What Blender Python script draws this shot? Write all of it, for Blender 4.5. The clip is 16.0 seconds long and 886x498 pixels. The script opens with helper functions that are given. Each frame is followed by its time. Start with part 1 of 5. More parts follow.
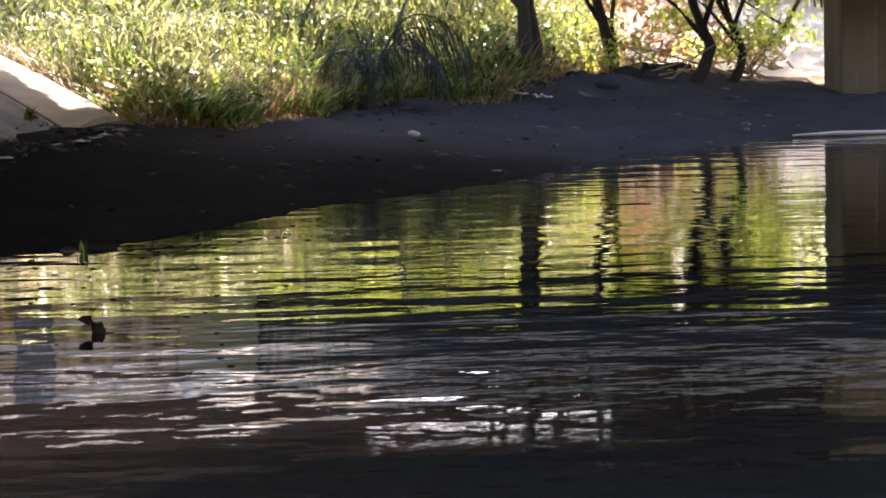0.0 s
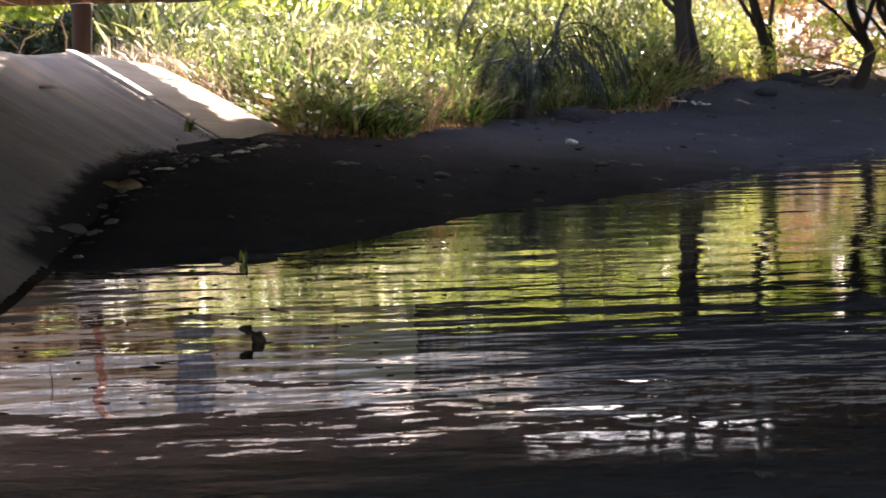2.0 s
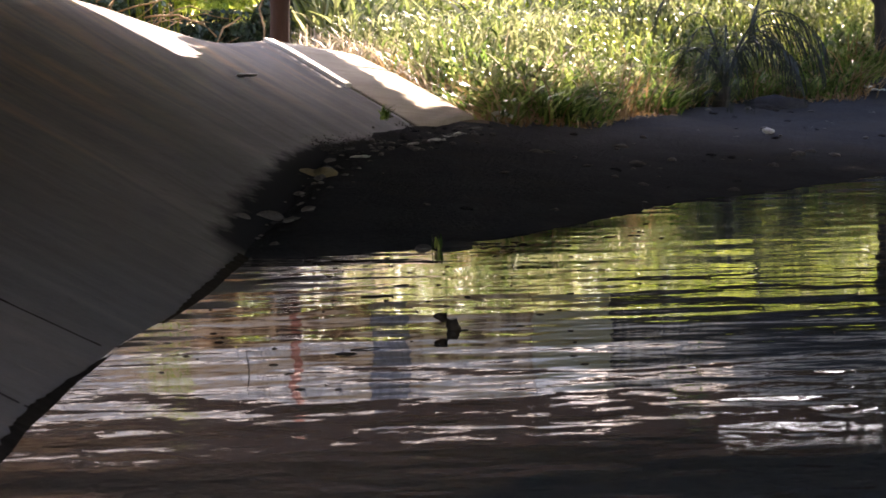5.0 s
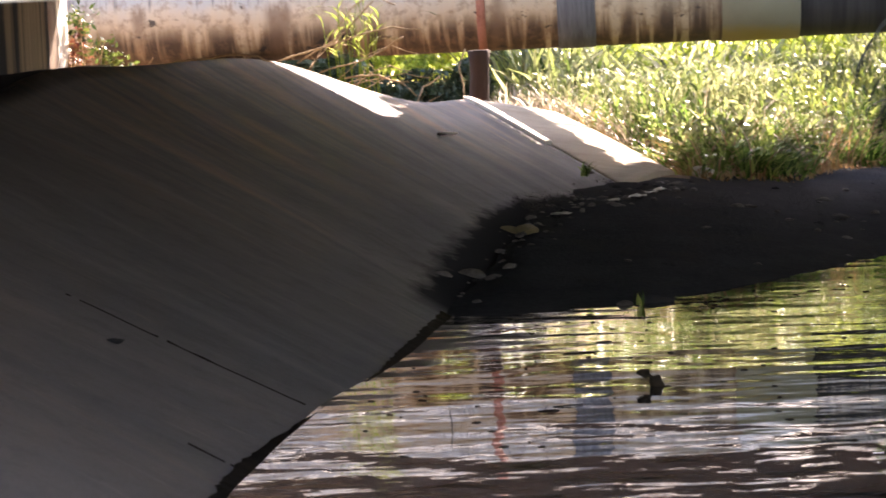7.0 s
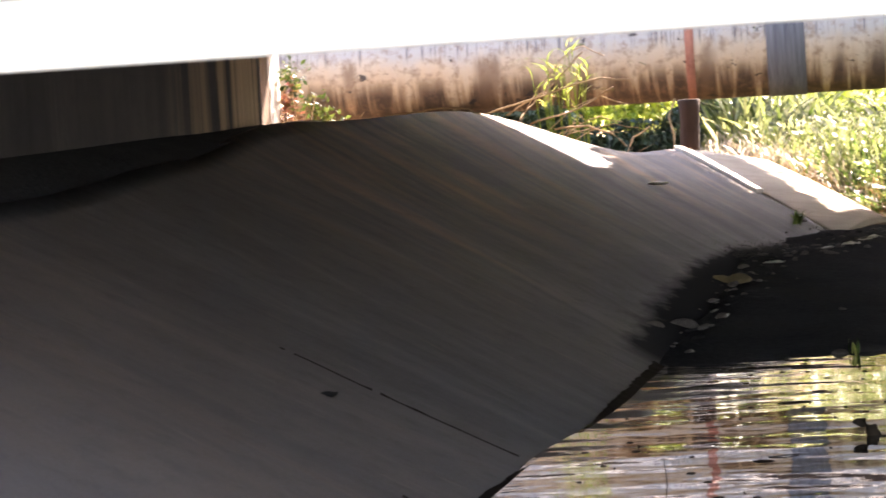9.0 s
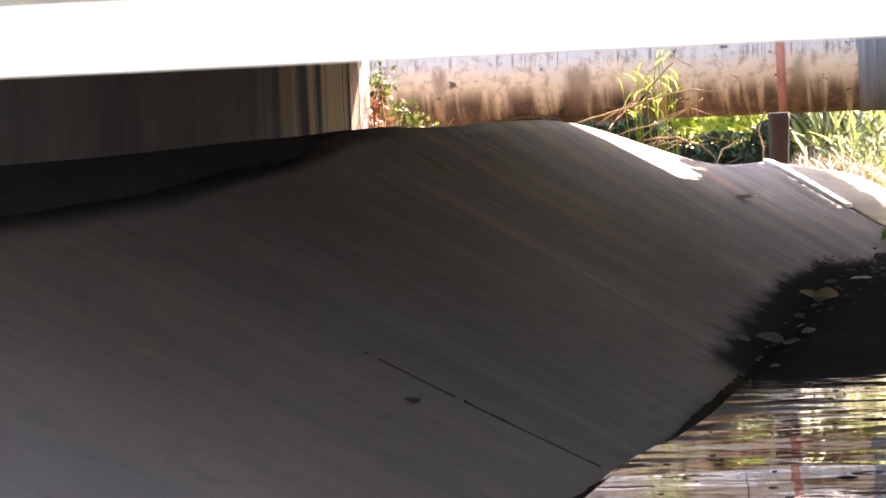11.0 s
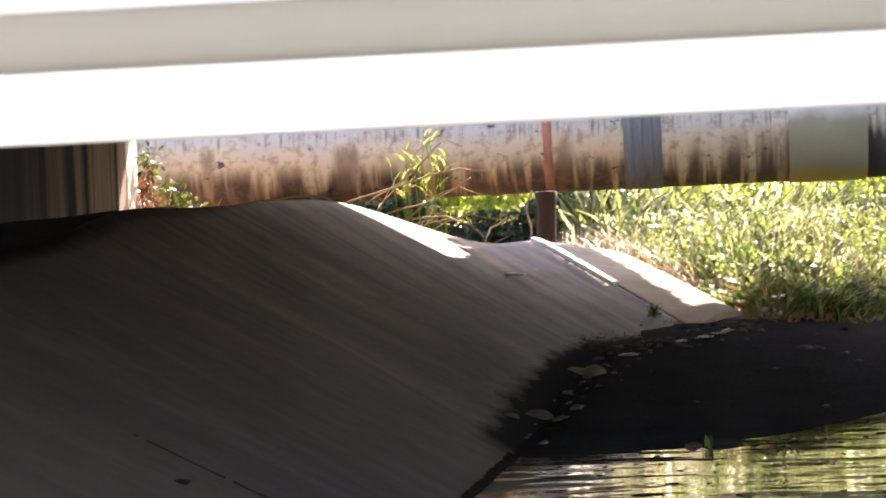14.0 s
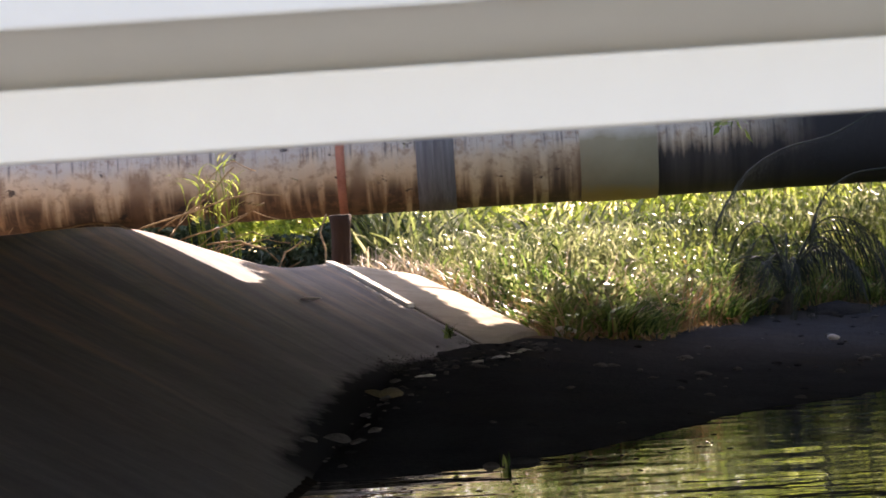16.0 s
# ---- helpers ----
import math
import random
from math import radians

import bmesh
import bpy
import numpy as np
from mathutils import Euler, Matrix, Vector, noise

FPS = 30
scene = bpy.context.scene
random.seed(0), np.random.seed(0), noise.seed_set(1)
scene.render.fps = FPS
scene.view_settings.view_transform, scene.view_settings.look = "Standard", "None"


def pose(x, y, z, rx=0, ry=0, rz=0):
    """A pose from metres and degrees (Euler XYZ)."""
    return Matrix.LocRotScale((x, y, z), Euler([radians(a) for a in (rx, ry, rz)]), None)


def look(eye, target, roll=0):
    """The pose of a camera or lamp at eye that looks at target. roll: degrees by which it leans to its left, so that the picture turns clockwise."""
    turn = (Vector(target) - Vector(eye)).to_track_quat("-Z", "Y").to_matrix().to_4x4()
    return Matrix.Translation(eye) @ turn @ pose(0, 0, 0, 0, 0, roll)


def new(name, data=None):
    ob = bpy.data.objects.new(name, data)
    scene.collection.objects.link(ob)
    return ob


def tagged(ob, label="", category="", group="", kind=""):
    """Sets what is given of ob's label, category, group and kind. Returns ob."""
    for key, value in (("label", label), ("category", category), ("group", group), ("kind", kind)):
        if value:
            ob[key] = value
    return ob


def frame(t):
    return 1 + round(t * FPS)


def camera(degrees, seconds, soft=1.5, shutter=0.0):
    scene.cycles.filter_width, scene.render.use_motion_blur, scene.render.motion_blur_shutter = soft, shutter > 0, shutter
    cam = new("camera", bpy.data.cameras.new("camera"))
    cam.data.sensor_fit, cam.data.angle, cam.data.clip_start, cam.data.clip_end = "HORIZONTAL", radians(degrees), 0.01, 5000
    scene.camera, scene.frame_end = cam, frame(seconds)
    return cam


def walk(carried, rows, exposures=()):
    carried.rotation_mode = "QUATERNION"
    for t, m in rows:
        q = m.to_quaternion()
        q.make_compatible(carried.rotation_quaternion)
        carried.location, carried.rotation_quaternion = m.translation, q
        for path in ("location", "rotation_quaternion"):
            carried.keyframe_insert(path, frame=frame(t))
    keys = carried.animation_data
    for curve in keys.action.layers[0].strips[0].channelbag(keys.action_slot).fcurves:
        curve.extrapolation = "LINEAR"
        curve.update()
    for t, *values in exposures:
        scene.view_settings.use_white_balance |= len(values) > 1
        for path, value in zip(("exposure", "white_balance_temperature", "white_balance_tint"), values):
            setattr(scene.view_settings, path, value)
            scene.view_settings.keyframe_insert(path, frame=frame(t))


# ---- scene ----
cam = camera(18.553, 16.0, soft=1.5, shutter=0.4)
cam.data.dof.use_dof, cam.data.dof.focus_distance, cam.data.dof.aperture_fstop = True, 19.0, 7.0
EYE = Vector((0, 0, 1.5))

# seconds, degrees to the right of the stream's axis, degrees above the horizon, lean
TURNS = [
    (0.0, 8.417, -4.840, -1.114),
    (0.5, 7.706, -5.031, -1.235),
    (1.0, 6.999, -4.831, -1.273),
    (1.5, 6.174, -4.688, -1.419),
    (2.0, 5.073, -4.573, -1.629),
    (2.5, 3.988, -4.499, -1.782),
    (3.0, 3.064, -4.534, -1.909),
    (5.5, -0.000, -4.700, -2.000),
    (6.0, -1.161, -3.926, -2.461),
    (6.5, -1.978, -3.610, -2.447),
    (7.0, -3.280, -3.340, -2.625),
    (7.5, -4.406, -2.861, -2.760),
    (8.0, -5.475, -2.631, -2.773),
    (8.5, -6.431, -2.327, -3.108),
    (9.0, -7.686, -2.022, -3.471),
    (9.2, -8.261, -2.373, -3.300),
    (11.3, -9.502, -1.731, -2.324),
    (11.5, -9.114, -2.067, -2.234),
    (12.0, -8.393, -2.768, -2.170),
    (12.5, -7.696, -2.734, -2.012),
    (13.0, -6.745, -1.802, -2.131),
    (13.5, -5.741, -1.013, -2.204),
    (14.0, -4.562, -0.302, -2.621),
    (14.5, -3.333, 0.082, -3.027),
    (15.0, -2.009, -0.015, -2.977),
    (15.5, -1.002, 0.009, -3.234),
    (16.0, -0.210, -0.044, -3.603),
]


def turned(yaw, pitch, lean):
    a, b = radians(yaw), radians(pitch)
    way = Vector((math.sin(a) * math.cos(b), math.cos(a) * math.cos(b), math.sin(b)))
    return look(EYE, EYE + way * 10, lean)


walk(cam, [(t, turned(a, b, c)) for t, a, b, c in TURNS],
     exposures=[(0, 2.68, 7700, 27), (3, 2.64, 7700, 27), (5.5, 2.64, 7700, 27), (6.5, 2.82, 7700, 27), (7.5, 3.0, 7700, 27), (12.5, 3.36, 7700, 27), (14.0, 2.84, 7700, 27), (14.8, 2.34, 7700, 27), (16, 2.03, 7700, 27)])

# ---- light ----
SUN_TO = Vector((0.27, 0.80, 0.727)).normalized()
world = bpy.data.worlds.new("sky")
scene.world = world
world.use_nodes = True
wn = world.node_tree
sky = wn.nodes.new("ShaderNodeTexSky")
sky.sky_type, sky.sun_disc = "NISHITA", False
sky.sun_elevation = math.asin(SUN_TO.z)
sky.sun_rotation = math.atan2(SUN_TO.x, SUN_TO.y)
wn.nodes["Background"].inputs["Strength"].default_value = 0.15
wn.links.new(sky.outputs["Color"], wn.nodes["Background"].inputs["Color"])
sun = new("sun", bpy.data.lights.new("sun", "SUN"))
sun.data.energy, sun.data.angle, sun.data.color = 5.0, radians(0.53), (1.0, 0.95, 0.86)
sun.matrix_world = look(SUN_TO * 50, (0, 0, 0))

# ---- materials ----
def material(name, rough=0.8, metal=0.0, spec=0.4):
    m = bpy.data.materials.new(name)
    m.use_nodes = True
    b = m.node_tree.nodes["Principled BSDF"]
    b.inputs["Roughness"].default_value = rough
    b.inputs["Metallic"].default_value = metal
    b.inputs["Specular IOR Level"].default_value = spec
    return m, m.node_tree, b


def noise_of(nt, scale, detail=4.0, rough=0.55, stretch=(1, 1, 1), coords="Object"):
    tc = nt.nodes.new("ShaderNodeTexCoord")
    mp = nt.nodes.new("ShaderNodeMapping")
    mp.inputs["Scale"].default_value = stretch
    n = nt.nodes.new("ShaderNodeTexNoise")
    n.inputs["Scale"].default_value = scale
    n.inputs["Detail"].default_value = detail
    n.inputs["Roughness"].default_value = rough
    nt.links.new(tc.outputs[coords], mp.inputs["Vector"])
    nt.links.new(mp.outputs["Vector"], n.inputs["Vector"])
    return n.outputs["Fac"]


def ramp_of(nt, fac, stops):
    r = nt.nodes.new("ShaderNodeValToRGB")
    e = r.color_ramp.elements
    while len(e) < len(stops):
        e.new(0.5)
    for el, (at, col) in zip(e, stops):
        el.position = at
        el.color = (*col, 1) if len(col) == 3 else (col[0], col[0], col[0], 1)
    nt.links.new(fac, r.inputs["Fac"])
    return r.outputs["Color"]


def mix_of(nt, fac, a, b, how="MIX"):
    x = nt.nodes.new("ShaderNodeMix")
    x.data_type, x.blend_type = "RGBA", how
    for sock, v in ((x.inputs[0], fac), (x.inputs[6], a), (x.inputs[7], b)):
        if isinstance(v, (int, float)):
            sock.default_value = v
        elif isinstance(v, tuple):
            sock.default_value = (*v, 1)
        else:
            nt.links.new(v, sock)
    return x.outputs[2]


def bump_of(nt, bsdf, height, strength=0.3, distance=0.01):
    b = nt.nodes.new("ShaderNodeBump")
    b.inputs["Strength"].default_value = strength
    b.inputs["Distance"].default_value = distance
    nt.links.new(height, b.inputs["Height"])
    nt.links.new(b.outputs["Normal"], bsdf.inputs["Normal"])


def blotched(name, dark, light, scale=2.0, rough=0.85, fine=30.0, stretch=(1, 1, 1), bump=0.3, dist=0.01, stain=None, spec=0.4, grain=1.0):
    """Two scales of variation between two colours, with relief."""
    m, nt, b = material(name, rough, spec=spec)
    big = noise_of(nt, scale, 5, 0.6, stretch)
    small = noise_of(nt, fine, 4, 0.6, stretch)
    col = mix_of(nt, ramp_of(nt, big, [(0.32, (0.0,)), (0.68, (1.0,))]), dark, light)
    col = mix_of(nt, 0.35 * grain, col, ramp_of(nt, small, [(0.3, tuple(c * 0.55 for c in light)), (0.7, tuple(min(1, c * 1.25) for c in light))]))
    if stain:
        st = noise_of(nt, scale * 0.6, 6, 0.65, stretch)
        col = mix_of(nt, ramp_of(nt, st, [(0.52, (0.0,)), (0.64, (0.8,))]), col, stain)
    nt.links.new(col, b.inputs["Base Color"])
    bump_of(nt, b, small, bump, dist)
    return m


def leafy(name, a, b_, c, through_=0.55, rough=0.45, scale=1.2):
    """Leaf or blade: colour by island and by place, light passing through."""
    m = bpy.data.materials.new(name)
    m.use_nodes = True
    nt = m.node_tree
    b = nt.nodes["Principled BSDF"]
    out = nt.nodes["Material Output"]
    b.inputs["Roughness"].default_value = rough
    b.inputs["Specular IOR Level"].default_value = 0.5
    g = nt.nodes.new("ShaderNodeNewGeometry")
    big = noise_of(nt, scale, 2, 0.5)
    col = ramp_of(nt, g.outputs["Random Per Island"], [(0.12, a), (0.62, b_), (1.0, c)])
    col = mix_of(nt, ramp_of(nt, big, [(0.42, (0.0,)), (0.68, (0.4,))]), col, c)
    tr = nt.nodes.new("ShaderNodeBsdfTranslucent")
    ms = nt.nodes.new("ShaderNodeMixShader")
    ms.inputs[0].default_value = through_
    nt.links.new(col, b.inputs["Base Color"])
    nt.links.new(col, tr.inputs["Color"])
    nt.links.new(b.outputs[0], ms.inputs[1])
    nt.links.new(tr.outputs[0], ms.inputs[2])
    nt.links.new(ms.outputs[0], out.inputs["Surface"])
    return m


def concrete(name, tone, warm, streak, scale=0.7, spec=0.08):
    """Old concrete: pores, soft blotches and run-off streaks down the slope."""
    m, nt, b = material(name, 0.95, spec=spec)
    big = noise_of(nt, scale, 6, 0.6)
    run = noise_of(nt, 1.0, 5, 0.65, streak)
    fine = noise_of(nt, 55, 5, 0.7)
    thin = noise_of(nt, 2.6, 5, 0.7, streak)
    mid = noise_of(nt, 7, 5, 0.6)
    col = mix_of(nt, ramp_of(nt, big, [(0.35, (0.0,)), (0.68, (1.0,))]), tone, warm)
    col = mix_of(nt, ramp_of(nt, run, [(0.36, (0.40,)), (0.60, (0.0,))]), col, tuple(c * 0.45 for c in tone))
    col = mix_of(nt, ramp_of(nt, thin, [(0.56, (0.0,)), (0.72, (0.34,))]), col, tuple(min(1, c * 1.5) for c in warm))
    col = mix_of(nt, ramp_of(nt, mid, [(0.52, (0.0,)), (0.72, (0.5,))]), col, tuple(c * 0.55 for c in warm))
    col = mix_of(nt, 0.25, col, ramp_of(nt, fine, [(0.35, tuple(c * 0.6 for c in tone)), (0.65, tuple(c * 1.3 for c in tone))]))
    nt.links.new(col, b.inputs["Base Color"])
    bump_of(nt, b, fine, 0.35, 0.006)
    return m


def value_of(nt, how, a, b, c=None):
    m = nt.nodes.new("ShaderNodeMath")
    m.operation = how
    for sock, v in zip(m.inputs, (a, b, c)):
        if isinstance(v, (int, float)):
            sock.default_value = v
        elif v is not None:
            nt.links.new(v, sock)
    return m.outputs[0]


def range_of(nt, v, lo, hi):
    r = nt.nodes.new("ShaderNodeMapRange")
    r.inputs["From Min"].default_value, r.inputs["From Max"].default_value = lo, hi
    nt.links.new(v, r.inputs["Value"])
    return r.outputs["Result"]


def axes_of(nt, coords="Object"):
    tc = nt.nodes.new("ShaderNodeTexCoord")
    sp = nt.nodes.new("ShaderNodeSeparateXYZ")
    nt.links.new(tc.outputs[coords], sp.inputs[0])
    return sp.outputs["X"], sp.outputs["Y"], sp.outputs["Z"]


def paving_material():
    """Worn concrete paving: run-off streaks and scuffs down the fall, brown wash from the head, silt along the foot."""
    m, nt, b = material("slope_concrete", 0.8, spec=0.08)
    along, fall, _ = axes_of(nt, "UV")
    big = noise_of(nt, 0.55, 5, 0.6)
    mid = noise_of(nt, 5.0, 5, 0.65)
    fine = noise_of(nt, 60, 5, 0.7)
    run = noise_of(nt, 1.0, 5, 0.65, (3.2, 0.5, 1), "UV")
    thin = noise_of(nt, 1.0, 6, 0.7, (11, 2.4, 1), "UV")
    scuff = noise_of(nt, 1.0, 4, 0.7, (26, 5.0, 1), "UV")
    col = mix_of(nt, ramp_of(nt, big, [(0.35, (0.0,)), (0.68, (1.0,))]), (0.138, 0.141, 0.148), (0.178, 0.175, 0.174))
    col = mix_of(nt, ramp_of(nt, run, [(0.34, (0.45,)), (0.56, (0.0,))]), col, (0.075, 0.073, 0.074))
    col = mix_of(nt, ramp_of(nt, run, [(0.55, (0.0,)), (0.70, (0.45,))]), col, (0.30, 0.28, 0.26))
    col = mix_of(nt, ramp_of(nt, thin, [(0.34, (0.28,)), (0.52, (0.0,))]), col, (0.085, 0.080, 0.078))
    band = noise_of(nt, 1.0, 5, 0.65, (5.5, 1.1, 1), "UV")
    wash = value_of(nt, "MULTIPLY", ramp_of(nt, band, [(0.46, (0.0,)), (0.66, (0.8,))]), range_of(nt, value_of(nt, "MULTIPLY_ADD", run, 0.5, fall), 0.40, 0.80))
    wash = value_of(nt, "MULTIPLY", wash, range_of(nt, along, 4.2, 6.6))
    col = mix_of(nt, wash, col, (0.33, 0.225, 0.145))
    col = mix_of(nt, value_of(nt, "MULTIPLY", ramp_of(nt, band, [(0.34, (0.5,)), (0.48, (0.0,))]), range_of(nt, along, 4.2, 6.6)), col, (0.070, 0.066, 0.066))
    dust = value_of(nt, "MULTIPLY", range_of(nt, along, 3.6, 1.4), ramp_of(nt, run, [(0.35, (0.4,)), (0.65, (0.95,))]))
    col = mix_of(nt, dust, col, (0.23, 0.170, 0.128))
    near = value_of(nt, "MULTIPLY", ramp_of(nt, scuff, [(0.60, (0.0,)), (0.70, (0.7,))]), ramp_of(nt, big, [(0.42, (0.15,)), (0.6, (1.0,))]))
    col = mix_of(nt, near, col, (0.34, 0.27, 0.21))
    col = mix_of(nt, ramp_of(nt, mid, [(0.54, (0.0,)), (0.74, (0.4,))]), col, (0.10, 0.095, 0.092))
    col = mix_of(nt, 0.22, col, ramp_of(nt, fine, [(0.35, (0.09, 0.088, 0.088)), (0.65, (0.22, 0.21, 0.205))]))
    lump = noise_of(nt, 1.0, 4, 0.6, (5.0, 9.0, 1), "UV")
    edge = value_of(nt, "MULTIPLY_ADD", lump, -0.10, value_of(nt, "MULTIPLY_ADD", mid, -0.06, fall))
    silt = value_of(nt, "MULTIPLY", range_of(nt, edge, 0.005, -0.035), range_of(nt, along, 5.3, 5.7))
    col = mix_of(nt, silt, col, (0.038, 0.039, 0.042))
    nt.links.new(col, b.inputs["Base Color"])
    nt.links.new(value_of(nt, "MULTIPLY_ADD", silt, -0.08, 0.08), b.inputs["Specular IOR Level"])
    nt.links.new(ramp_of(nt, mid, [(0.3, (0.68,)), (0.7, (0.86,))]), b.inputs["Roughness"])
    bump_of(nt, b, value_of(nt, "ADD", fine, value_of(nt, "MULTIPLY", mid, 2.0)), 0.4, 0.006)
    return m


M_SLOPE = paving_material()
M_SLAB = concrete("end_slab_concrete", (0.40, 0.35, 0.28), (0.46, 0.40, 0.32), (0.8, 2.0, 0.8))
M_KERB = blotched("pale_kerb", (0.62, 0.58, 0.5), (0.8, 0.77, 0.7), 3.0, 0.85, 40)
def end_stained(m):
    """Tan run-off stains down the last two metres of the wall."""
    nt = m.node_tree
    b = nt.nodes["Principled BSDF"]
    col = b.inputs["Base Color"].links[0].from_socket
    streak = noise_of(nt, 1.0, 5, 0.7, (1.0, 1.9, 0.06))
    tc = nt.nodes.new("ShaderNodeTexCoord")
    sp = nt.nodes.new("ShaderNodeSeparateXYZ")
    nt.links.new(tc.outputs["Object"], sp.inputs[0])
    near = nt.nodes.new("ShaderNodeMapRange")
    near.inputs["From Min"].default_value, near.inputs["From Max"].default_value = 21.0, 24.2
    nt.links.new(sp.outputs["Y"], near.inputs["Value"])
    mul = nt.nodes.new("ShaderNodeMath")
    mul.operation = "MULTIPLY"
    nt.links.new(near.outputs["Result"], mul.inputs[0])
    nt.links.new(ramp_of(nt, streak, [(0.44, (0.0,)), (0.54, (0.95,))]), mul.inputs[1])
    nt.links.new(mix_of(nt, mul.outputs[0], col, (0.60, 0.46, 0.32)), b.inputs["Base Color"])
    return m


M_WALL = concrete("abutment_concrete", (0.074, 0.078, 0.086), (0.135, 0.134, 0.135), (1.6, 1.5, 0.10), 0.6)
M_PIER = concrete("pier_concrete", (0.12, 0.095, 0.062), (0.22, 0.165, 0.105), (2.0, 3.2, 0.10), 0.6)
M_WING = concrete("wing_concrete", (0.10, 0.088, 0.080), (0.30, 0.225, 0.17), (2.2, 3.4, 0.08), 1.2)
end_stained(M_WALL)
M_DECK = concrete("deck_concrete", (0.16, 0.15, 0.14), (0.22, 0.20, 0.18), (1, 1, 1), 0.5)
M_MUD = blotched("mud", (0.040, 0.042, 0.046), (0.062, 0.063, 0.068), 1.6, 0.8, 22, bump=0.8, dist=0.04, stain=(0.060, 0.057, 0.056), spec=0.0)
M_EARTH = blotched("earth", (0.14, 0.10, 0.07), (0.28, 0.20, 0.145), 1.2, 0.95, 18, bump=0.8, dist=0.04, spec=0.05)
M_SAND = blotched("pale_sand", (0.46, 0.36, 0.29), (0.72, 0.62, 0.53), 0.8, 0.95, 14, bump=0.6, dist=0.04)
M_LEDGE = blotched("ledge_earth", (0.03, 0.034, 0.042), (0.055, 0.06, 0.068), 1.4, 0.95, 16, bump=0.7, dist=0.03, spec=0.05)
M_STONE = blotched("stone", (0.045, 0.044, 0.044), (0.13, 0.122, 0.115), 5, 0.9, 35, bump=0.5, dist=0.01)
M_YELLOW = blotched("yellow_stone", (0.12, 0.095, 0.055), (0.22, 0.18, 0.105), 5, 0.9, 30, bump=0.5, dist=0.01)
M_PALE = blotched("pale_stone", (0.5, 0.48, 0.44), (0.75, 0.73, 0.68), 7, 0.85, 35, bump=0.5, dist=0.01)
M_WHITE = blotched("white_paint", (0.83, 0.77, 0.63), (0.84, 0.78, 0.64), 0.3, 0.55, 6, bump=0.05, dist=0.003, grain=0.12)
M_CREAM = blotched("cream_paint", (0.74, 0.71, 0.61), (0.77, 0.74, 0.64), 0.3, 0.6, 6, bump=0.05, dist=0.003, grain=0.12)
M_BARK = blotched("bark", (0.020, 0.016, 0.013), (0.055, 0.043, 0.034), 4, 0.95, 26, (1, 1, 0.25), 0.9, 0.03)
M_STRIP = blotched("sunlit_strip", (0.50, 0.42, 0.35), (0.74, 0.66, 0.57), 3, 0.85, 25, (1, 4, 4), 0.6, 0.01)
M_TWIG = blotched("dry_twig", (0.22, 0.14, 0.07), (0.42, 0.30, 0.17), 5, 0.9, 40)
M_REED = leafy("grass_blade", (0.035, 0.06, 0.014), (0.165, 0.22, 0.055), (0.46, 0.45, 0.25), 0.54, 0.24)
M_SHOOT = leafy("fresh_blade", (0.025, 0.06, 0.014), (0.10, 0.19, 0.032), (0.34, 0.40, 0.12), 0.54, 0.24)
M_BRIGHT = leafy("sunlit_blade", (0.05, 0.075, 0.012), (0.19, 0.26, 0.04), (0.42, 0.43, 0.13), 0.6, 0.3)
M_LEAF = leafy("tree_leaf", (0.16, 0.24, 0.03), (0.44, 0.54, 0.09), (0.66, 0.70, 0.20), 0.75)
# Near-black leaf: shade put into the hedge's colour, and opaque for the canopy.
M_DARKLEAF = leafy("shade_leaf", (0.02, 0.045, 0.02), (0.035, 0.07, 0.03), (0.06, 0.09, 0.04), 0.25)
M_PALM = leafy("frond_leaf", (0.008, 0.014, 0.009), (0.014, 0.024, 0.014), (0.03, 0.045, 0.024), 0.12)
M_DRY = leafy("dry_leaf", (0.24, 0.13, 0.05), (0.34, 0.2, 0.09), (0.42, 0.3, 0.16), 0.4)
M_STRAW = leafy("straw_blade", (0.22, 0.16, 0.10), (0.45, 0.36, 0.25), (0.62, 0.54, 0.42), 0.45)
M_RED = leafy("red_leaf", (0.14, 0.04, 0.03), (0.22, 0.09, 0.05), (0.22, 0.2, 0.06), 0.4)
M_VINE = leafy("creeper_leaf", (0.02, 0.04, 0.01), (0.06, 0.10, 0.02), (0.20, 0.22, 0.05), 0.35)
M_LITTER = blotched("leaf_litter", (0.026, 0.025, 0.025), (0.070, 0.066, 0.064), 6, 0.8, 30)
M_FLOAT = blotched("wet_debris", (0.012, 0.01, 0.008), (0.04, 0.03, 0.022), 9, 0.85, 40, spec=0.03)


